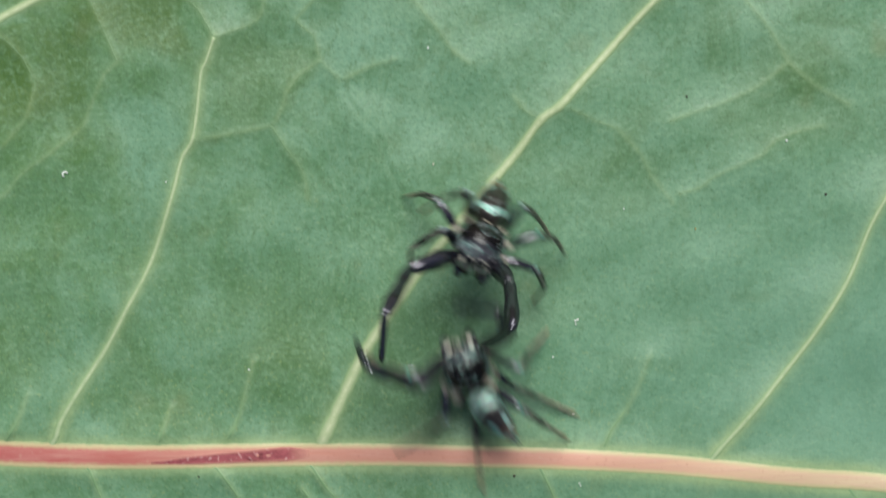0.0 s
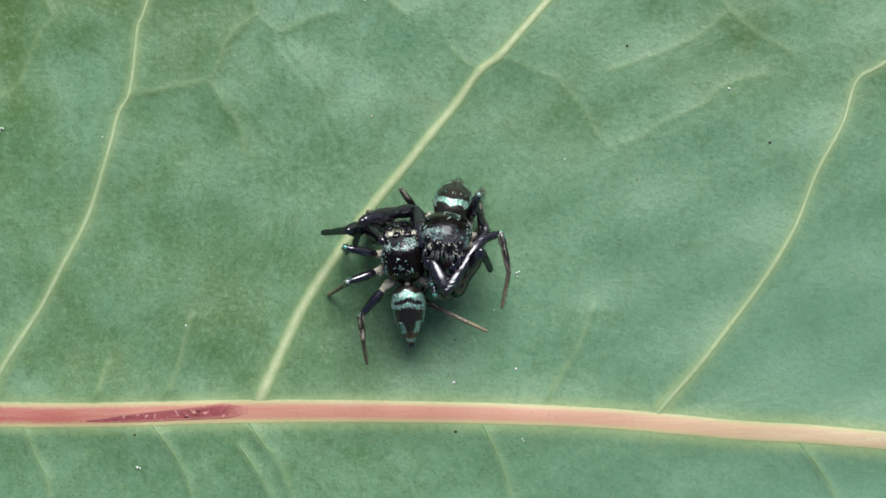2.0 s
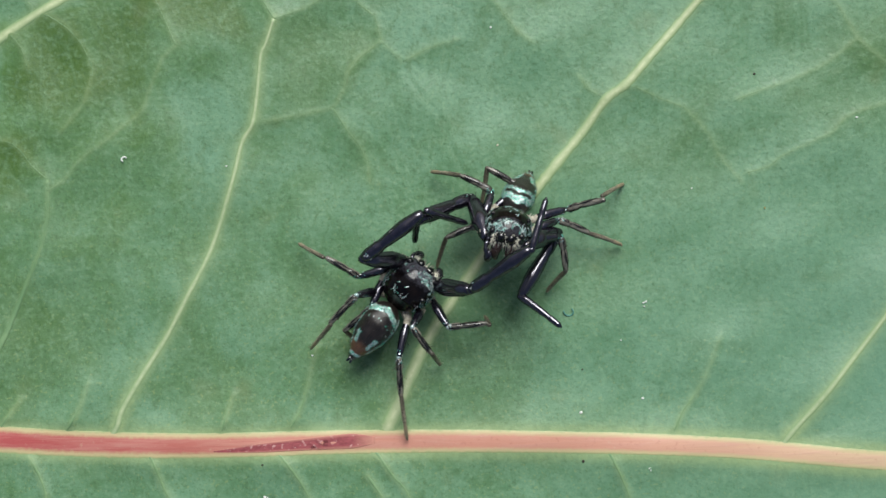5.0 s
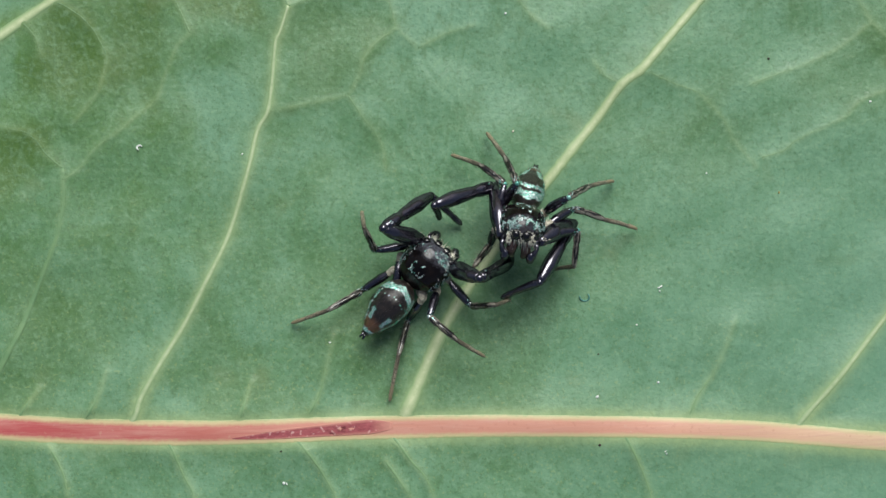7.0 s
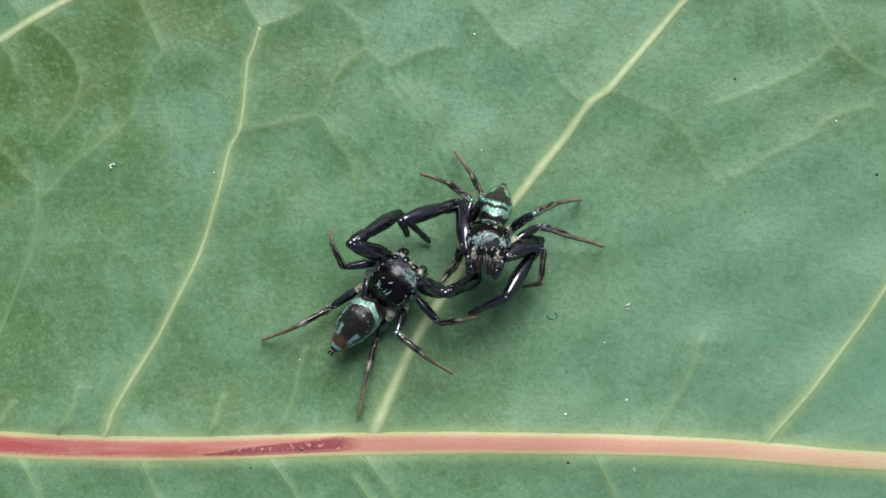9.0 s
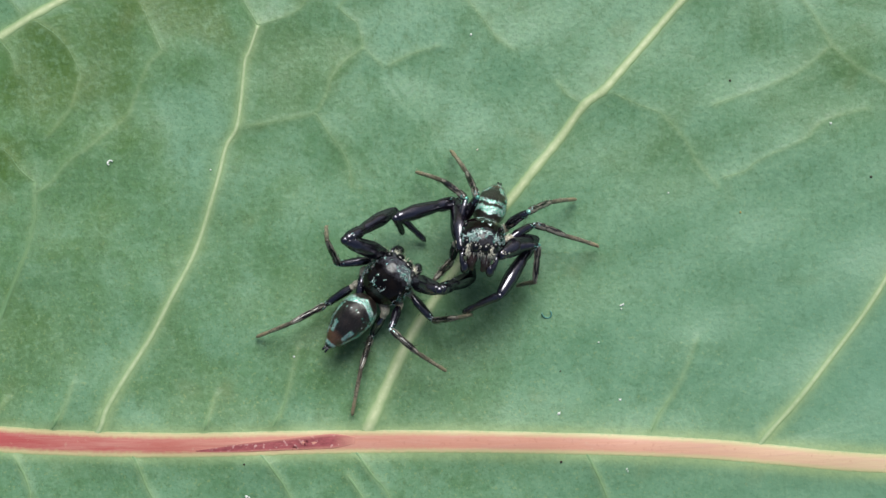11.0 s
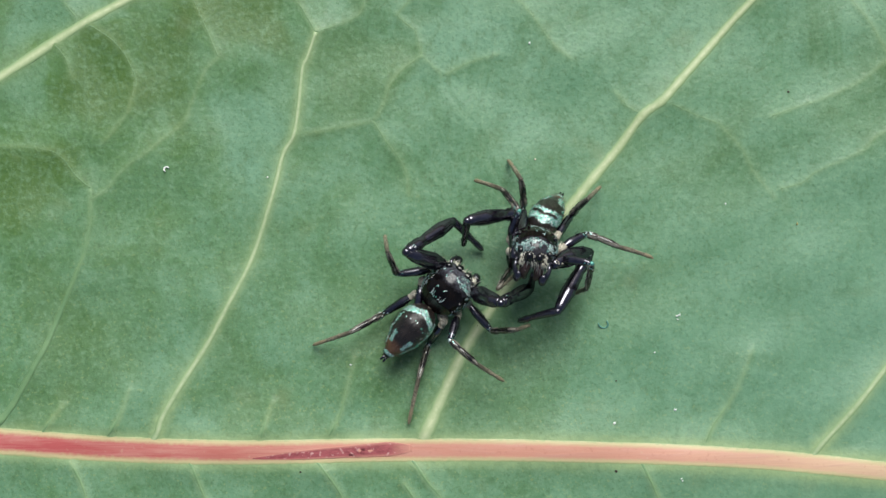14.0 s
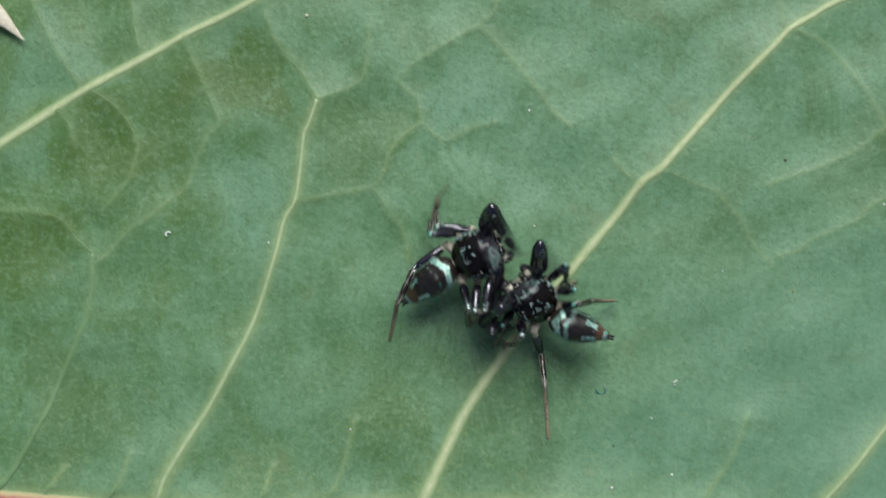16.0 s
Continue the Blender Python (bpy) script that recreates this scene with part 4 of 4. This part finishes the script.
# ---- how they move: seconds; body in millimetres with heading, pitch and lean; turns in degrees ----
FIRST_BODY = [
    (0.00, 6.59, 0.18, 3.9, -108, 32, 0),
    (0.20, 3.5, 1.51, 3.1, -75, 30, 0),
    (0.50, 4.8, 1.36, 3.5, -72, 40, 0),
    (1.00, 6.38, 0.5, 3.1, -70, 35, 0),
    (1.50, 6.33, 1.64, 4.3, -98, 45, 0),
    (2.00, 8.11, -1.99, 4, -100, 45, 0),
    (2.30, 6.93, -1.72, 2.7, -95, 28, 0),
    (2.50, 9.37, -3.94, 2.4, -80, 10, 20),
    (2.70, 7.99, -3.67, 2.6, -105, 5, 0),
    (2.90, 9.61, -2.03, 2.4, -155, 5, 0),
    (3.00, 10.23, -2.24, 2.6, -180, 3, 8),
    (3.30, 7.2, -3.44, 2.4, -225, 3, 0),
    (3.50, 3.6, -3.12, 3.2, -273, 8, 0),
    (3.60, 1.62, -3.79, 2.9, -270, 8, 0),
    (3.80, 2.27, -1.91, 2.4, -280, 8, 0),
    (4.00, 1.35, -1.98, 2.4, 84, 8, 0),
    (4.20, -0.13, -2.99, 1.9, -307, 6, 0),
    (6.30, -0.38, -2.42, 1.9, 46, 6, 0),
    (11.00, -0.38, -2.42, 1.9, 46, 6, 0),
    (12.00, -0.38, -2.42, 1.9, 46, 6, 0),
    (15.00, -0.38, -2.42, 1.9, 46, 6, 0),
    (15.30, 0.9, 2.01, 3, -300, 20, 0),
    (15.40, -0.32, 2.39, 3.2, -272, 25, 0),
    (15.50, -1.59, 2.08, 3.2, -318, 16, 0),
    (15.70, -1.99, 4.39, 3, -310, 15, 0),
    (15.92, 0.91, 3.27, 2.91, -340, 10, 0),
    (16.00, 1.13, 2.9, 2.9, 22, 12, 0),
]
FIRST_ABDOMEN = [
    (0.00, 0, -18),
    (0.20, -4, -15),
    (0.50, -5, -10),
    (1.00, 7, -5),
    (1.50, -1, -29),
    (2.00, -1, -10),
    (2.30, 9, -2),
    (2.50, 16, 16),
    (2.70, 5, 15),
    (2.90, 5, 5),
    (3.00, 11, -24),
    (3.30, -5, 3),
    (3.50, 3, 3),
    (3.60, 0, 3),
    (3.80, -5, 8),
    (4.00, 20, 8),
    (4.20, 11, 6),
    (6.30, 2, 0),
    (11.00, 2, 0),
    (12.00, 2, 0),
    (15.00, 2, 0),
    (15.30, -11, 20),
    (15.40, 2, 25),
    (15.50, 10, -20),
    (15.70, 2, 15),
    (15.92, 22, -18),
    (16.00, 16, -10),
]
FIRST_LEGS = {
    "L1": [
        (0.00, 114, 46, 101, 27, 177, -109), (0.50, 255, -5, 127, 21, 92, -43), (1.00, 258, -13, 130, 31, 131, -75),
        (1.50, 153, 53, 91, -15, -62, -40), (2.00, 266, -82, 144, 74, -120, -59), (2.50, 155, 42, 64, 44, -244, -138),
        (3.00, 126, 44, 123, 44, -274, -117), (3.50, 115, 48, 94, 76, -223, -104), (4.00, 130, 52, 136, 34, -220, -47),
        (4.20, 222, 53, 83, 34, -324, -46), (6.30, 199, 52, 77, -47, -364, -34), (11.00, 199, 52, 77, -47, -364, -34),
        (12.00, 199, 52, 77, -47, -364, -34), (15.00, 199, 52, 77, -47, -364, -34), (15.50, 220, 122, 82, 58, -405, -77),
        (15.92, 136, 69, 27, 60, -561, -122), (16.00, 130, 62, -11, -61, -696, 68),
    ],
    "L2": [
        (0.00, 188, -8, 197, -66, 136, -99), (0.50, 183, 4, 202, -66, 133, -103), (1.00, 161, -23, 105, -36, 95, -80),
        (1.50, 227, -46, 211, -22, 145, -134), (2.00, 222, 4, 121, -43, 87, -71), (2.50, 283, -72, 149, 0, 163, -153),
        (3.00, 250, -52, 102, 10, 97, -52), (3.50, 206, -64, 177, 0, 150, -145), (4.00, 147, 39, 234, -55, 159, -126),
        (4.20, 243, 2, 219, -13, 228, -27), (6.30, 231, 7, 149, 49, 159, -68), (11.00, 231, 7, 149, 49, 159, -68),
        (12.00, 231, 7, 149, 49, 159, -68), (15.00, 231, 7, 149, 49, 159, -68), (15.50, 120, 66, 292, -40, 101, -123),
        (15.92, 217, 74, 200, -98, 181, -95), (16.00, 244, 11, 184, -62, 131, 55),
    ],
    "L3": [
        (0.00, 212, 24, 221, -44, 222, -64), (0.50, 208, 30, 218, -40, 219, -63), (1.00, 207, 34, 216, -36, 218, -62),
        (1.50, 261, -35, 244, 23, 210, -94), (2.00, 253, -41, 283, 43, 242, -73), (2.50, 213, -6, 371, -14, 286, -108),
        (3.00, 258, -43, 520, -2, 168, -51), (3.50, 240, -48, 561, 23, 193, -112), (4.00, 204, 65, 566, -61, 210, -65),
        (4.20, 284, 31, 614, -13, 282, -51), (6.30, 304, 7, 637, 13, 450, -71), (11.00, 304, 7, 637, 13, 450, -71),
        (12.00, 304, 7, 637, 13, 450, -71), (15.00, 304, 7, 637, 13, 450, -71), (15.50, 166, 111, 619, -72, 258, -72),
        (15.92, 239, 49, 546, -71, 168, -63), (16.00, 244, 44, 541, -71, 161, -62),
    ],
    "L4": [
        (0.00, 234, 72, 220, -54, 219, -62), (0.50, 254, -16, 152, 44, 230, -38), (1.00, 440, 74, 236, -25, 251, -47),
        (1.50, 264, -22, 266, 65, 246, -81), (2.00, 167, 83, 268, -37, 268, -37), (2.50, 227, 83, 292, -62, 239, -107),
        (3.00, 248, 37, 243, -43, 238, -62), (3.50, 244, 5, 252, -5, 277, -53), (4.00, 224, 54, 247, -35, 260, -41),
        (4.20, 209, 114, 279, -38, 286, -48), (6.30, 257, -11, 252, 28, 246, -31), (11.00, 257, -11, 252, 28, 246, -31),
        (12.00, 257, -11, 252, 28, 246, -31), (15.00, 257, -11, 252, 28, 246, -31), (15.50, 270, -18, 302, -10, 302, 1),
        (15.92, 297, -3, 311, -13, 319, -25), (16.00, 284, 13, 314, 11, 320, -32),
    ],
    "R1": [
        (0.00, 49, 18, 84, 19, 115, -62), (0.50, -68, -6, 58, 17, 278, -73), (1.00, -31, -29, 63, 3, 86, -36),
        (1.50, 55, 16, 68, 55, 42, -155), (2.00, -75, -7, 50, 17, 298, -73), (2.50, 106, 158, 7, 104, 156, -132),
        (3.00, 98, 57, 122, 61, 96, -89), (3.50, 32, 55, 128, 99, 252, -59), (4.00, -22, 64, 97, 102, 200, -73),
        (4.20, 49, 47, 87, 67, 111, -58), (6.30, 32, 60, 61, -67, 124, 68), (11.00, 32, 60, 61, -67, 124, 68),
        (12.00, 32, 60, 61, -67, 124, 68), (15.00, 32, 60, 61, -67, 124, 68), (15.50, -5, 70, 39, 55, -20, -64),
        (15.92, -22, 40, 27, 67, -32, -100), (16.00, -39, -35, 26, 76, 53, -77),
    ],
    "R2": [
        (0.00, 30, 63, 34, -43, 65, -99), (0.50, 4, 3, 27, -80, 65, -108), (1.00, -43, 6, -11, -21, 22, -54),
        (1.50, -63, -39, -78, 1, 52, -80), (2.00, -44, -18, -34, -10, 67, -119), (2.50, -40, 25, -9, 1, -3, -20),
        (3.00, -67, 61, 51, 2, 16, -62), (3.50, -29, 28, 28, -106, 7, -120), (4.00, -21, 48, 28, -94, 5, -140),
        (4.20, -19, 43, 44, -43, -14, -122), (6.30, -6, 3, 55, 46, 45, -73), (11.00, -6, 3, 55, 46, 45, -73),
        (12.00, -6, 3, 55, 46, 45, -73), (15.00, -6, 3, 55, 46, 45, -73), (15.50, 2, 34, -66, -73, 106, -107),
        (15.92, -28, 21, -5, -53, -5, -55), (16.00, -30, 20, 0, -52, -13, -51),
    ],
    "R3": [
        (0.00, -33, 23, -44, -43, -46, -60), (0.50, -95, -1, 16, 24, -22, -23), (1.00, -59, 1, -16, -2, -23, -15),
        (1.50, -117, -17, 0, -16, -57, -44), (2.00, -60, -34, 5, -14, -112, -24), (2.50, -13, 35, 27, 10, -49, -80),
        (3.00, -75, 64, 58, -70, -81, -107), (3.50, -74, 39, -22, -76, -14, -73), (4.00, -93, 57, -53, -39, -35, -74),
        (4.20, -81, 73, -27, -34, -50, -80), (6.30, -61, 46, 3, 2, 5, -40), (11.00, -61, 46, 3, 2, 5, -40),
        (12.00, -61, 46, 3, 2, 5, -40), (15.00, -61, 46, 3, 2, 5, -40), (15.50, 13, 41, -54, -70, -54, -70),
        (15.92, -18, 39, 8, -61, -18, -63), (16.00, -21, 38, 13, -61, -15, -62),
    ],
    "R4": [
        (0.00, -41, 78, -25, -58, -10, -67), (0.50, -101, -19, 32, 62, -63, -17), (1.00, -32, 72, -69, -18, 290, -9),
        (1.50, -99, -38, 2, 52, 65, -121), (2.00, -76, -46, -10, 51, 48, -121), (2.50, 1, 108, -50, -16, -27, -77),
        (3.00, -5, 83, -48, -41, -30, -76), (3.50, -78, -28, -57, -37, -52, 6), (4.00, -68, 35, -66, -41, -63, -24),
        (4.20, -49, 44, -42, -39, -37, -27), (6.30, -80, -38, -60, 37, -59, -14), (11.00, -80, -38, -60, 37, -59, -14),
        (12.00, -80, -38, -60, 37, -59, -14), (15.00, -80, -38, -60, 37, -59, -14), (15.50, 39, 74, -56, -71, -57, -72),
        (15.92, 7, 53, -38, -56, -64, -101), (16.00, 5, 52, -37, -55, -64, -103),
    ],
}
SECOND_BODY = [
    (0.00, 5.92, -6.11, 2.6, 107, 10, 0),
    (0.20, 3.99, -0.54, 2.6, 88, 8, 0),
    (0.50, 6.31, -0.88, 2.6, 92, 8, 0),
    (1.00, 6.31, -2.39, 2.5, 100, 12, 0),
    (1.50, 5.69, -0.68, 3.6, 90, 15, 0),
    (2.00, 6.05, -3.15, 3.4, 95, 12, 0),
    (2.30, 5.56, -3.09, 3.2, 97, 8, 0),
    (2.50, 8.61, -3.34, 3.2, 55, 10, 0),
    (2.70, 5.66, -2.03, 2.6, 15, 5, 0),
    (2.90, 4.87, -0.7, 2.2, 20, 5, 0),
    (3.00, 4.82, -1.28, 2.2, 2, 12, 0),
    (3.30, 2.82, -1.64, 2.2, -5, 8, 0),
    (3.50, 4.02, -0.58, 3, -14, 20, 0),
    (3.60, 3.07, -1.37, 2.3, -45, 25, 0),
    (3.80, 5.42, -0.12, 3.4, -105, 44, 0),
    (4.00, 4.71, 0.27, 3.6, -106, 48, 0),
    (4.20, 4.71, 0.27, 3.6, -106, 48, 0),
    (6.30, 4.4, -0.38, 3.6, -99, 50, 0),
    (11.10, 4.4, -0.38, 3.6, -99, 50, 0),
    (11.22, 4.01, -0.19, 3.6, -100, 50, 0),
    (15.00, 4.01, -0.19, 3.6, -100, 50, 0),
    (15.30, 4.57, 1.74, 2.2, -120, 20, 0),
    (15.40, 2.61, 1.89, 2.2, -165, 15, 0),
    (15.50, 1.89, 1.59, 3.4, -172, 12, 0),
    (15.70, -0.17, 2.02, 2.4, -190, 10, 0),
    (15.92, 3.76, 0.79, 2.49, -225, 8, 0),
    (16.00, 4.05, 0.61, 2.6, 130, 10, 0),
]
SECOND_ABDOMEN = [
    (0.00, 25, 9),
    (0.20, -3, 8),
    (0.50, -12, 8),
    (1.00, -2, 8),
    (1.50, -2, -3),
    (2.00, -2, -14),
    (2.30, 3, 3),
    (2.50, -3, -10),
    (2.70, 5, 5),
    (2.90, 15, 5),
    (3.00, 17, 8),
    (3.30, 10, 8),
    (3.50, 12, -18),
    (3.60, 16, 24),
    (3.80, -3, -2),
    (4.00, -10, 0),
    (4.20, -10, 0),
    (6.30, -8, 0),
    (11.10, -8, 0),
    (11.22, -18, 0),
    (15.00, -18, 0),
    (15.30, -5, 20),
    (15.40, 0, 15),
    (15.50, -2, -44),
    (15.70, 2, 10),
    (15.92, 24, 7),
    (16.00, 33, 4),
]
SECOND_LEGS = {
    "L1": [
        (0.00, 197, 59, 130, 34, 109, -75), (0.50, 217, -34, 164, 59, 174, -44), (1.00, 231, -33, 155, 56, 181, -43),
        (1.50, 157, 64, 99, 65, 139, -70), (2.00, 149, -73, 156, 76, 191, -54), (2.50, 119, 65, 64, 63, 104, -138),
        (3.00, 161, 56, 88, -39, 358, -39), (3.50, 126, 64, 82, 41, 173, -135), (4.00, 240, -15, 69, -46, 35, 18),
        (4.20, 240, -15, 69, -46, 35, 18), (6.30, 236, -11, 67, -21, 343, -47), (11.10, 236, -11, 67, -21, 343, -47),
        (11.22, 231, -13, 70, -22, 338, -43), (15.00, 231, -13, 70, -22, 338, -43), (15.50, 88, 71, 229, -55, 220, -69),
        (15.92, 134, 74, 215, -66, 130, -131), (16.00, 138, 74, 214, -67, 124, -136),
    ],
    "L2": [
        (0.00, 165, 25, 159, -46, 151, -72), (0.50, 225, 5, 191, -7, 184, 5), (1.00, 252, 10, 201, -8, 189, 6),
        (1.50, 245, 18, 135, -73, 135, -74), (2.00, 158, 24, 82, -106, 186, -84), (2.50, 154, 31, 158, -102, 160, -102),
        (3.00, 227, 1, 131, 65, 149, -72), (3.50, 55, 262, 269, -150, 224, -144), (4.00, 222, -7, 177, -65, 347, -83),
        (4.20, 222, -7, 177, -65, 347, -83), (6.30, 210, -3, 103, -72, 304, -44), (11.10, 210, -3, 103, -72, 304, -44),
        (11.22, 157, 21, 250, -79, 285, -49), (15.00, 157, 21, 250, -79, 285, -49), (15.50, 160, 29, 259, -73, 443, -107),
        (15.92, 173, 59, 237, -65, 420, -115), (16.00, 174, 62, 236, -64, 418, -116),
    ],
    "L3": [
        (0.00, 255, 5, 213, -40, 198, -18), (0.50, 231, 22, 202, -15, 204, -32), (1.00, 266, -4, 221, 9, 222, -29),
        (1.50, 245, -51, 174, -56, 198, -1), (2.00, 191, 23, 235, -74, 218, -53), (2.50, 188, 41, 202, -100, 201, -100),
        (3.00, 245, 17, 226, -27, 221, -4), (3.50, 285, 53, 223, -53, 232, -38), (4.00, 234, -6, 185, -15, 203, -23),
        (4.20, 234, -6, 185, -15, 203, -23), (6.30, 225, 11, 188, -19, 203, -25), (11.10, 225, 11, 188, -19, 203, -25),
        (11.22, 225, 10, 169, -6, 200, -23), (15.00, 225, 10, 169, -6, 200, -23), (15.50, 209, -23, 170, -33, 156, -38),
        (15.92, 203, 70, 216, -61, 203, -77), (16.00, 202, 77, 220, -63, 207, -80),
    ],
    "L4": [
        (0.00, 307, -45, 256, 6, 260, 1), (0.50, 284, -51, 245, 45, 249, -20), (1.00, 287, 60, 242, -18, 241, -26),
        (1.50, 236, -44, 240, -13, 239, 4), (2.00, 225, -2, 280, 67, 268, -50), (2.50, 259, 33, 252, -80, 257, -31),
        (3.00, 241, 46, 218, -33, 234, -44), (3.50, 183, 113, 252, -40, 249, -71), (4.00, 243, -15, 142, 69, 249, -11),
        (4.20, 243, -15, 142, 69, 249, -11), (6.30, 156, 56, 237, -12, 236, -23), (11.10, 156, 56, 237, -12, 236, -23),
        (11.22, 251, 3, 124, 62, 253, -19), (15.00, 251, 3, 124, 62, 253, -19), (15.50, 249, 19, 239, -53, 237, -23),
        (15.92, 253, -32, 234, -13, 232, -1), (16.00, 255, -39, 231, 36, 234, 6),
    ],
    "R1": [
        (0.00, 24, 53, 104, 58, 164, -38), (0.50, -1, -46, 108, 51, 165, -65), (1.00, -7, -43, 89, 38, 142, -58),
        (1.50, 35, 60, 25, -80, 193, -63), (2.00, -67, 37, 48, -30, 108, -54), (2.50, -229, 170, 150, 78, 170, -75),
        (3.00, -380, -22, 70, 66, 58, -84), (3.50, -271, 38, 37, 66, 102, -124), (4.00, -424, -9, 57, 3, -89, -69),
        (4.20, -424, -9, 57, 3, -89, -69), (6.30, -439, 12, 41, 4, -103, -53), (11.10, -439, 12, 41, 4, -103, -53),
        (11.22, -452, 8, 42, 13, -94, -68), (15.00, -452, 8, 42, 13, -94, -68), (15.50, -332, 71, 116, 51, 11, -103),
        (15.92, -314, 55, 41, 107, 113, -72), (16.00, -299, 53, -109, -51, 144, 57),
    ],
    "R2": [
        (0.00, -33, 28, 13, -71, 22, -40), (0.50, -23, 34, 3, -52, 21, -40), (1.00, -35, 7, 25, 48, 9, -69),
        (1.50, -73, 3, 25, -45, 30, -110), (2.00, -89, 37, -51, -78, -9, -87), (2.50, -48, 33, -65, -63, -64, -64),
        (3.00, -7, 48, -20, -44, -3, -73), (3.50, -18, 61, -78, -67, -77, -67), (4.00, -96, -12, -18, -33, -7, -133),
        (4.20, -93, -7, 3, -39, 17, -133), (6.30, -82, -65, 70, 2, -111, -11), (11.10, -82, -65, 70, 2, -111, -11),
        (11.22, -113, -65, 74, 4, -117, -9), (15.00, -113, -65, 74, 4, -117, -9), (15.50, 14, 32, 57, -102, 60, -102),
        (15.92, 19, 51, 70, -120, 41, -116), (16.00, 19, 53, 71, -122, 39, -117),
    ],
    "R3": [
        (0.00, -63, -27, -42, -18, -43, -6), (0.50, -79, 20, -31, -24, -35, -43), (1.00, -73, 22, -30, -26, -34, -46),
        (1.50, -95, 41, -60, -78, -61, -78), (2.00, -87, 45, -56, -72, -58, -76), (2.50, -57, 45, -74, -66, -74, -66),
        (3.00, -36, 51, 5, -26, 2, -40), (3.50, -49, 66, -69, -58, -69, -59), (4.00, -91, 2, 1, 9, -34, -35),
        (4.20, -91, 2, 1, 9, -34, -35), (6.30, -100, 53, -40, 2, -46, -21), (11.10, -100, 53, -40, 2, -46, -21),
        (11.22, -124, 81, -56, 1, -46, -23), (15.00, -124, 81, -56, 1, -46, -23), (15.50, 1, 35, -56, -101, -85, -94),
        (15.92, -8, 70, -37, -93, -51, -67), (16.00, -9, 72, -35, -93, -49, -65),
    ],
    "R4": [
        (0.00, -50, 39, -55, -21, -60, -50), (0.50, -38, -45, -83, 43, -74, -21), (1.00, -11, 52, -51, -29, -49, -33),
        (1.50, -99, 44, -42, -56, -47, -42), (2.00, -117, -54, -19, 58, -30, 7), (2.50, -55, 67, -80, -67, -81, -67),
        (3.00, -33, 66, -8, 72, -92, -56), (3.50, -85, 43, -62, -9, -81, -50), (4.00, -98, -17, 36, 29, -222, -142),
        (4.20, -82, -14, 30, 23, -219, -139), (6.30, -213, 74, -69, 1, -67, -10), (11.10, -213, 74, -69, 1, -67, -10),
        (11.22, -96, 0, 38, 74, -73, -16), (15.00, -96, 0, 38, 74, -73, -16), (15.50, -41, 83, -30, -78, -52, -77),
        (15.92, -27, 80, -40, -59, -52, -56), (16.00, 35, 80, -43, -50, -52, -50),
    ],
}


def aim(yaw, pitch):
    return Matrix.Rotation(radians(yaw), 4, "Z") @ Matrix.Rotation(radians(-pitch), 4, "Y")


def denser(rows):
    """Adds rows between two that turn far."""
    dense = [rows[0]]
    for a, b in zip(rows, rows[1:]):
        n = 1 + int(max(abs(p - q) for p, q in zip(a[1:], b[1:])) // 50)
        n = min(n, max(1, round((b[0] - a[0]) * 15)))
        dense += [tuple(p + (q - p) * i / n for p, q in zip(a, b)) for i in range(1, n + 1)]
    return dense


def move_spider(parts, body_rows, abdomen_rows, leg_rows):
    spider, abdomen, legs = parts
    walk(spider, [(t, Matrix.Translation(Vector((x, y, z)) * MM) @ Matrix.Rotation(radians(h - 90), 4, "Z") @ Matrix.Rotation(radians(p), 4, "X") @ Matrix.Rotation(radians(r), 4, "Y")) for t, x, y, z, h, p, r in body_rows])
    walk(abdomen, [(t, Matrix.Translation(Vector(PEDICEL) * MM) @ Matrix.Rotation(radians(yaw), 4, "Z") @ Matrix.Rotation(radians(-p), 4, "X")) for t, yaw, p in abdomen_rows])
    for name, leg in legs.items():
        k, sx = int(name[1]), -1 if name[0] == "L" else 1
        x, y, z = HIPS[k]
        f, s, _ = SEGMENTS[k]
        shin, foot = (next(c for c in leg.children if c.name.startswith(n)) for n in ("shin", "foot"))
        thigh_rows, shin_rows, foot_rows = [], [], []
        for t, y1, p1, y2, p2, y3, p3 in denser(leg_rows[name]):
            a, b, c = aim(y1, p1), aim(y2, p2), aim(y3, p3)
            thigh_rows.append((t, Matrix.Translation(Vector((sx * x, y, z)) * MM) @ a))
            back = a.inverted()
            shin_rows.append((t, Matrix.Translation((f * MM, 0, 0)) @ back @ b))
            ankle = Vector((f * MM, 0, 0)) + (back @ b) @ Vector((s * MM, 0, 0))
            foot_rows.append((t, Matrix.Translation(ankle) @ back @ c))
        walk(leg, thigh_rows), walk(shin, shin_rows), walk(foot, foot_rows)


def motions():
    move_spider(first, FIRST_BODY, FIRST_ABDOMEN, FIRST_LEGS)
    move_spider(second, SECOND_BODY, SECOND_ABDOMEN, SECOND_LEGS)


motions()
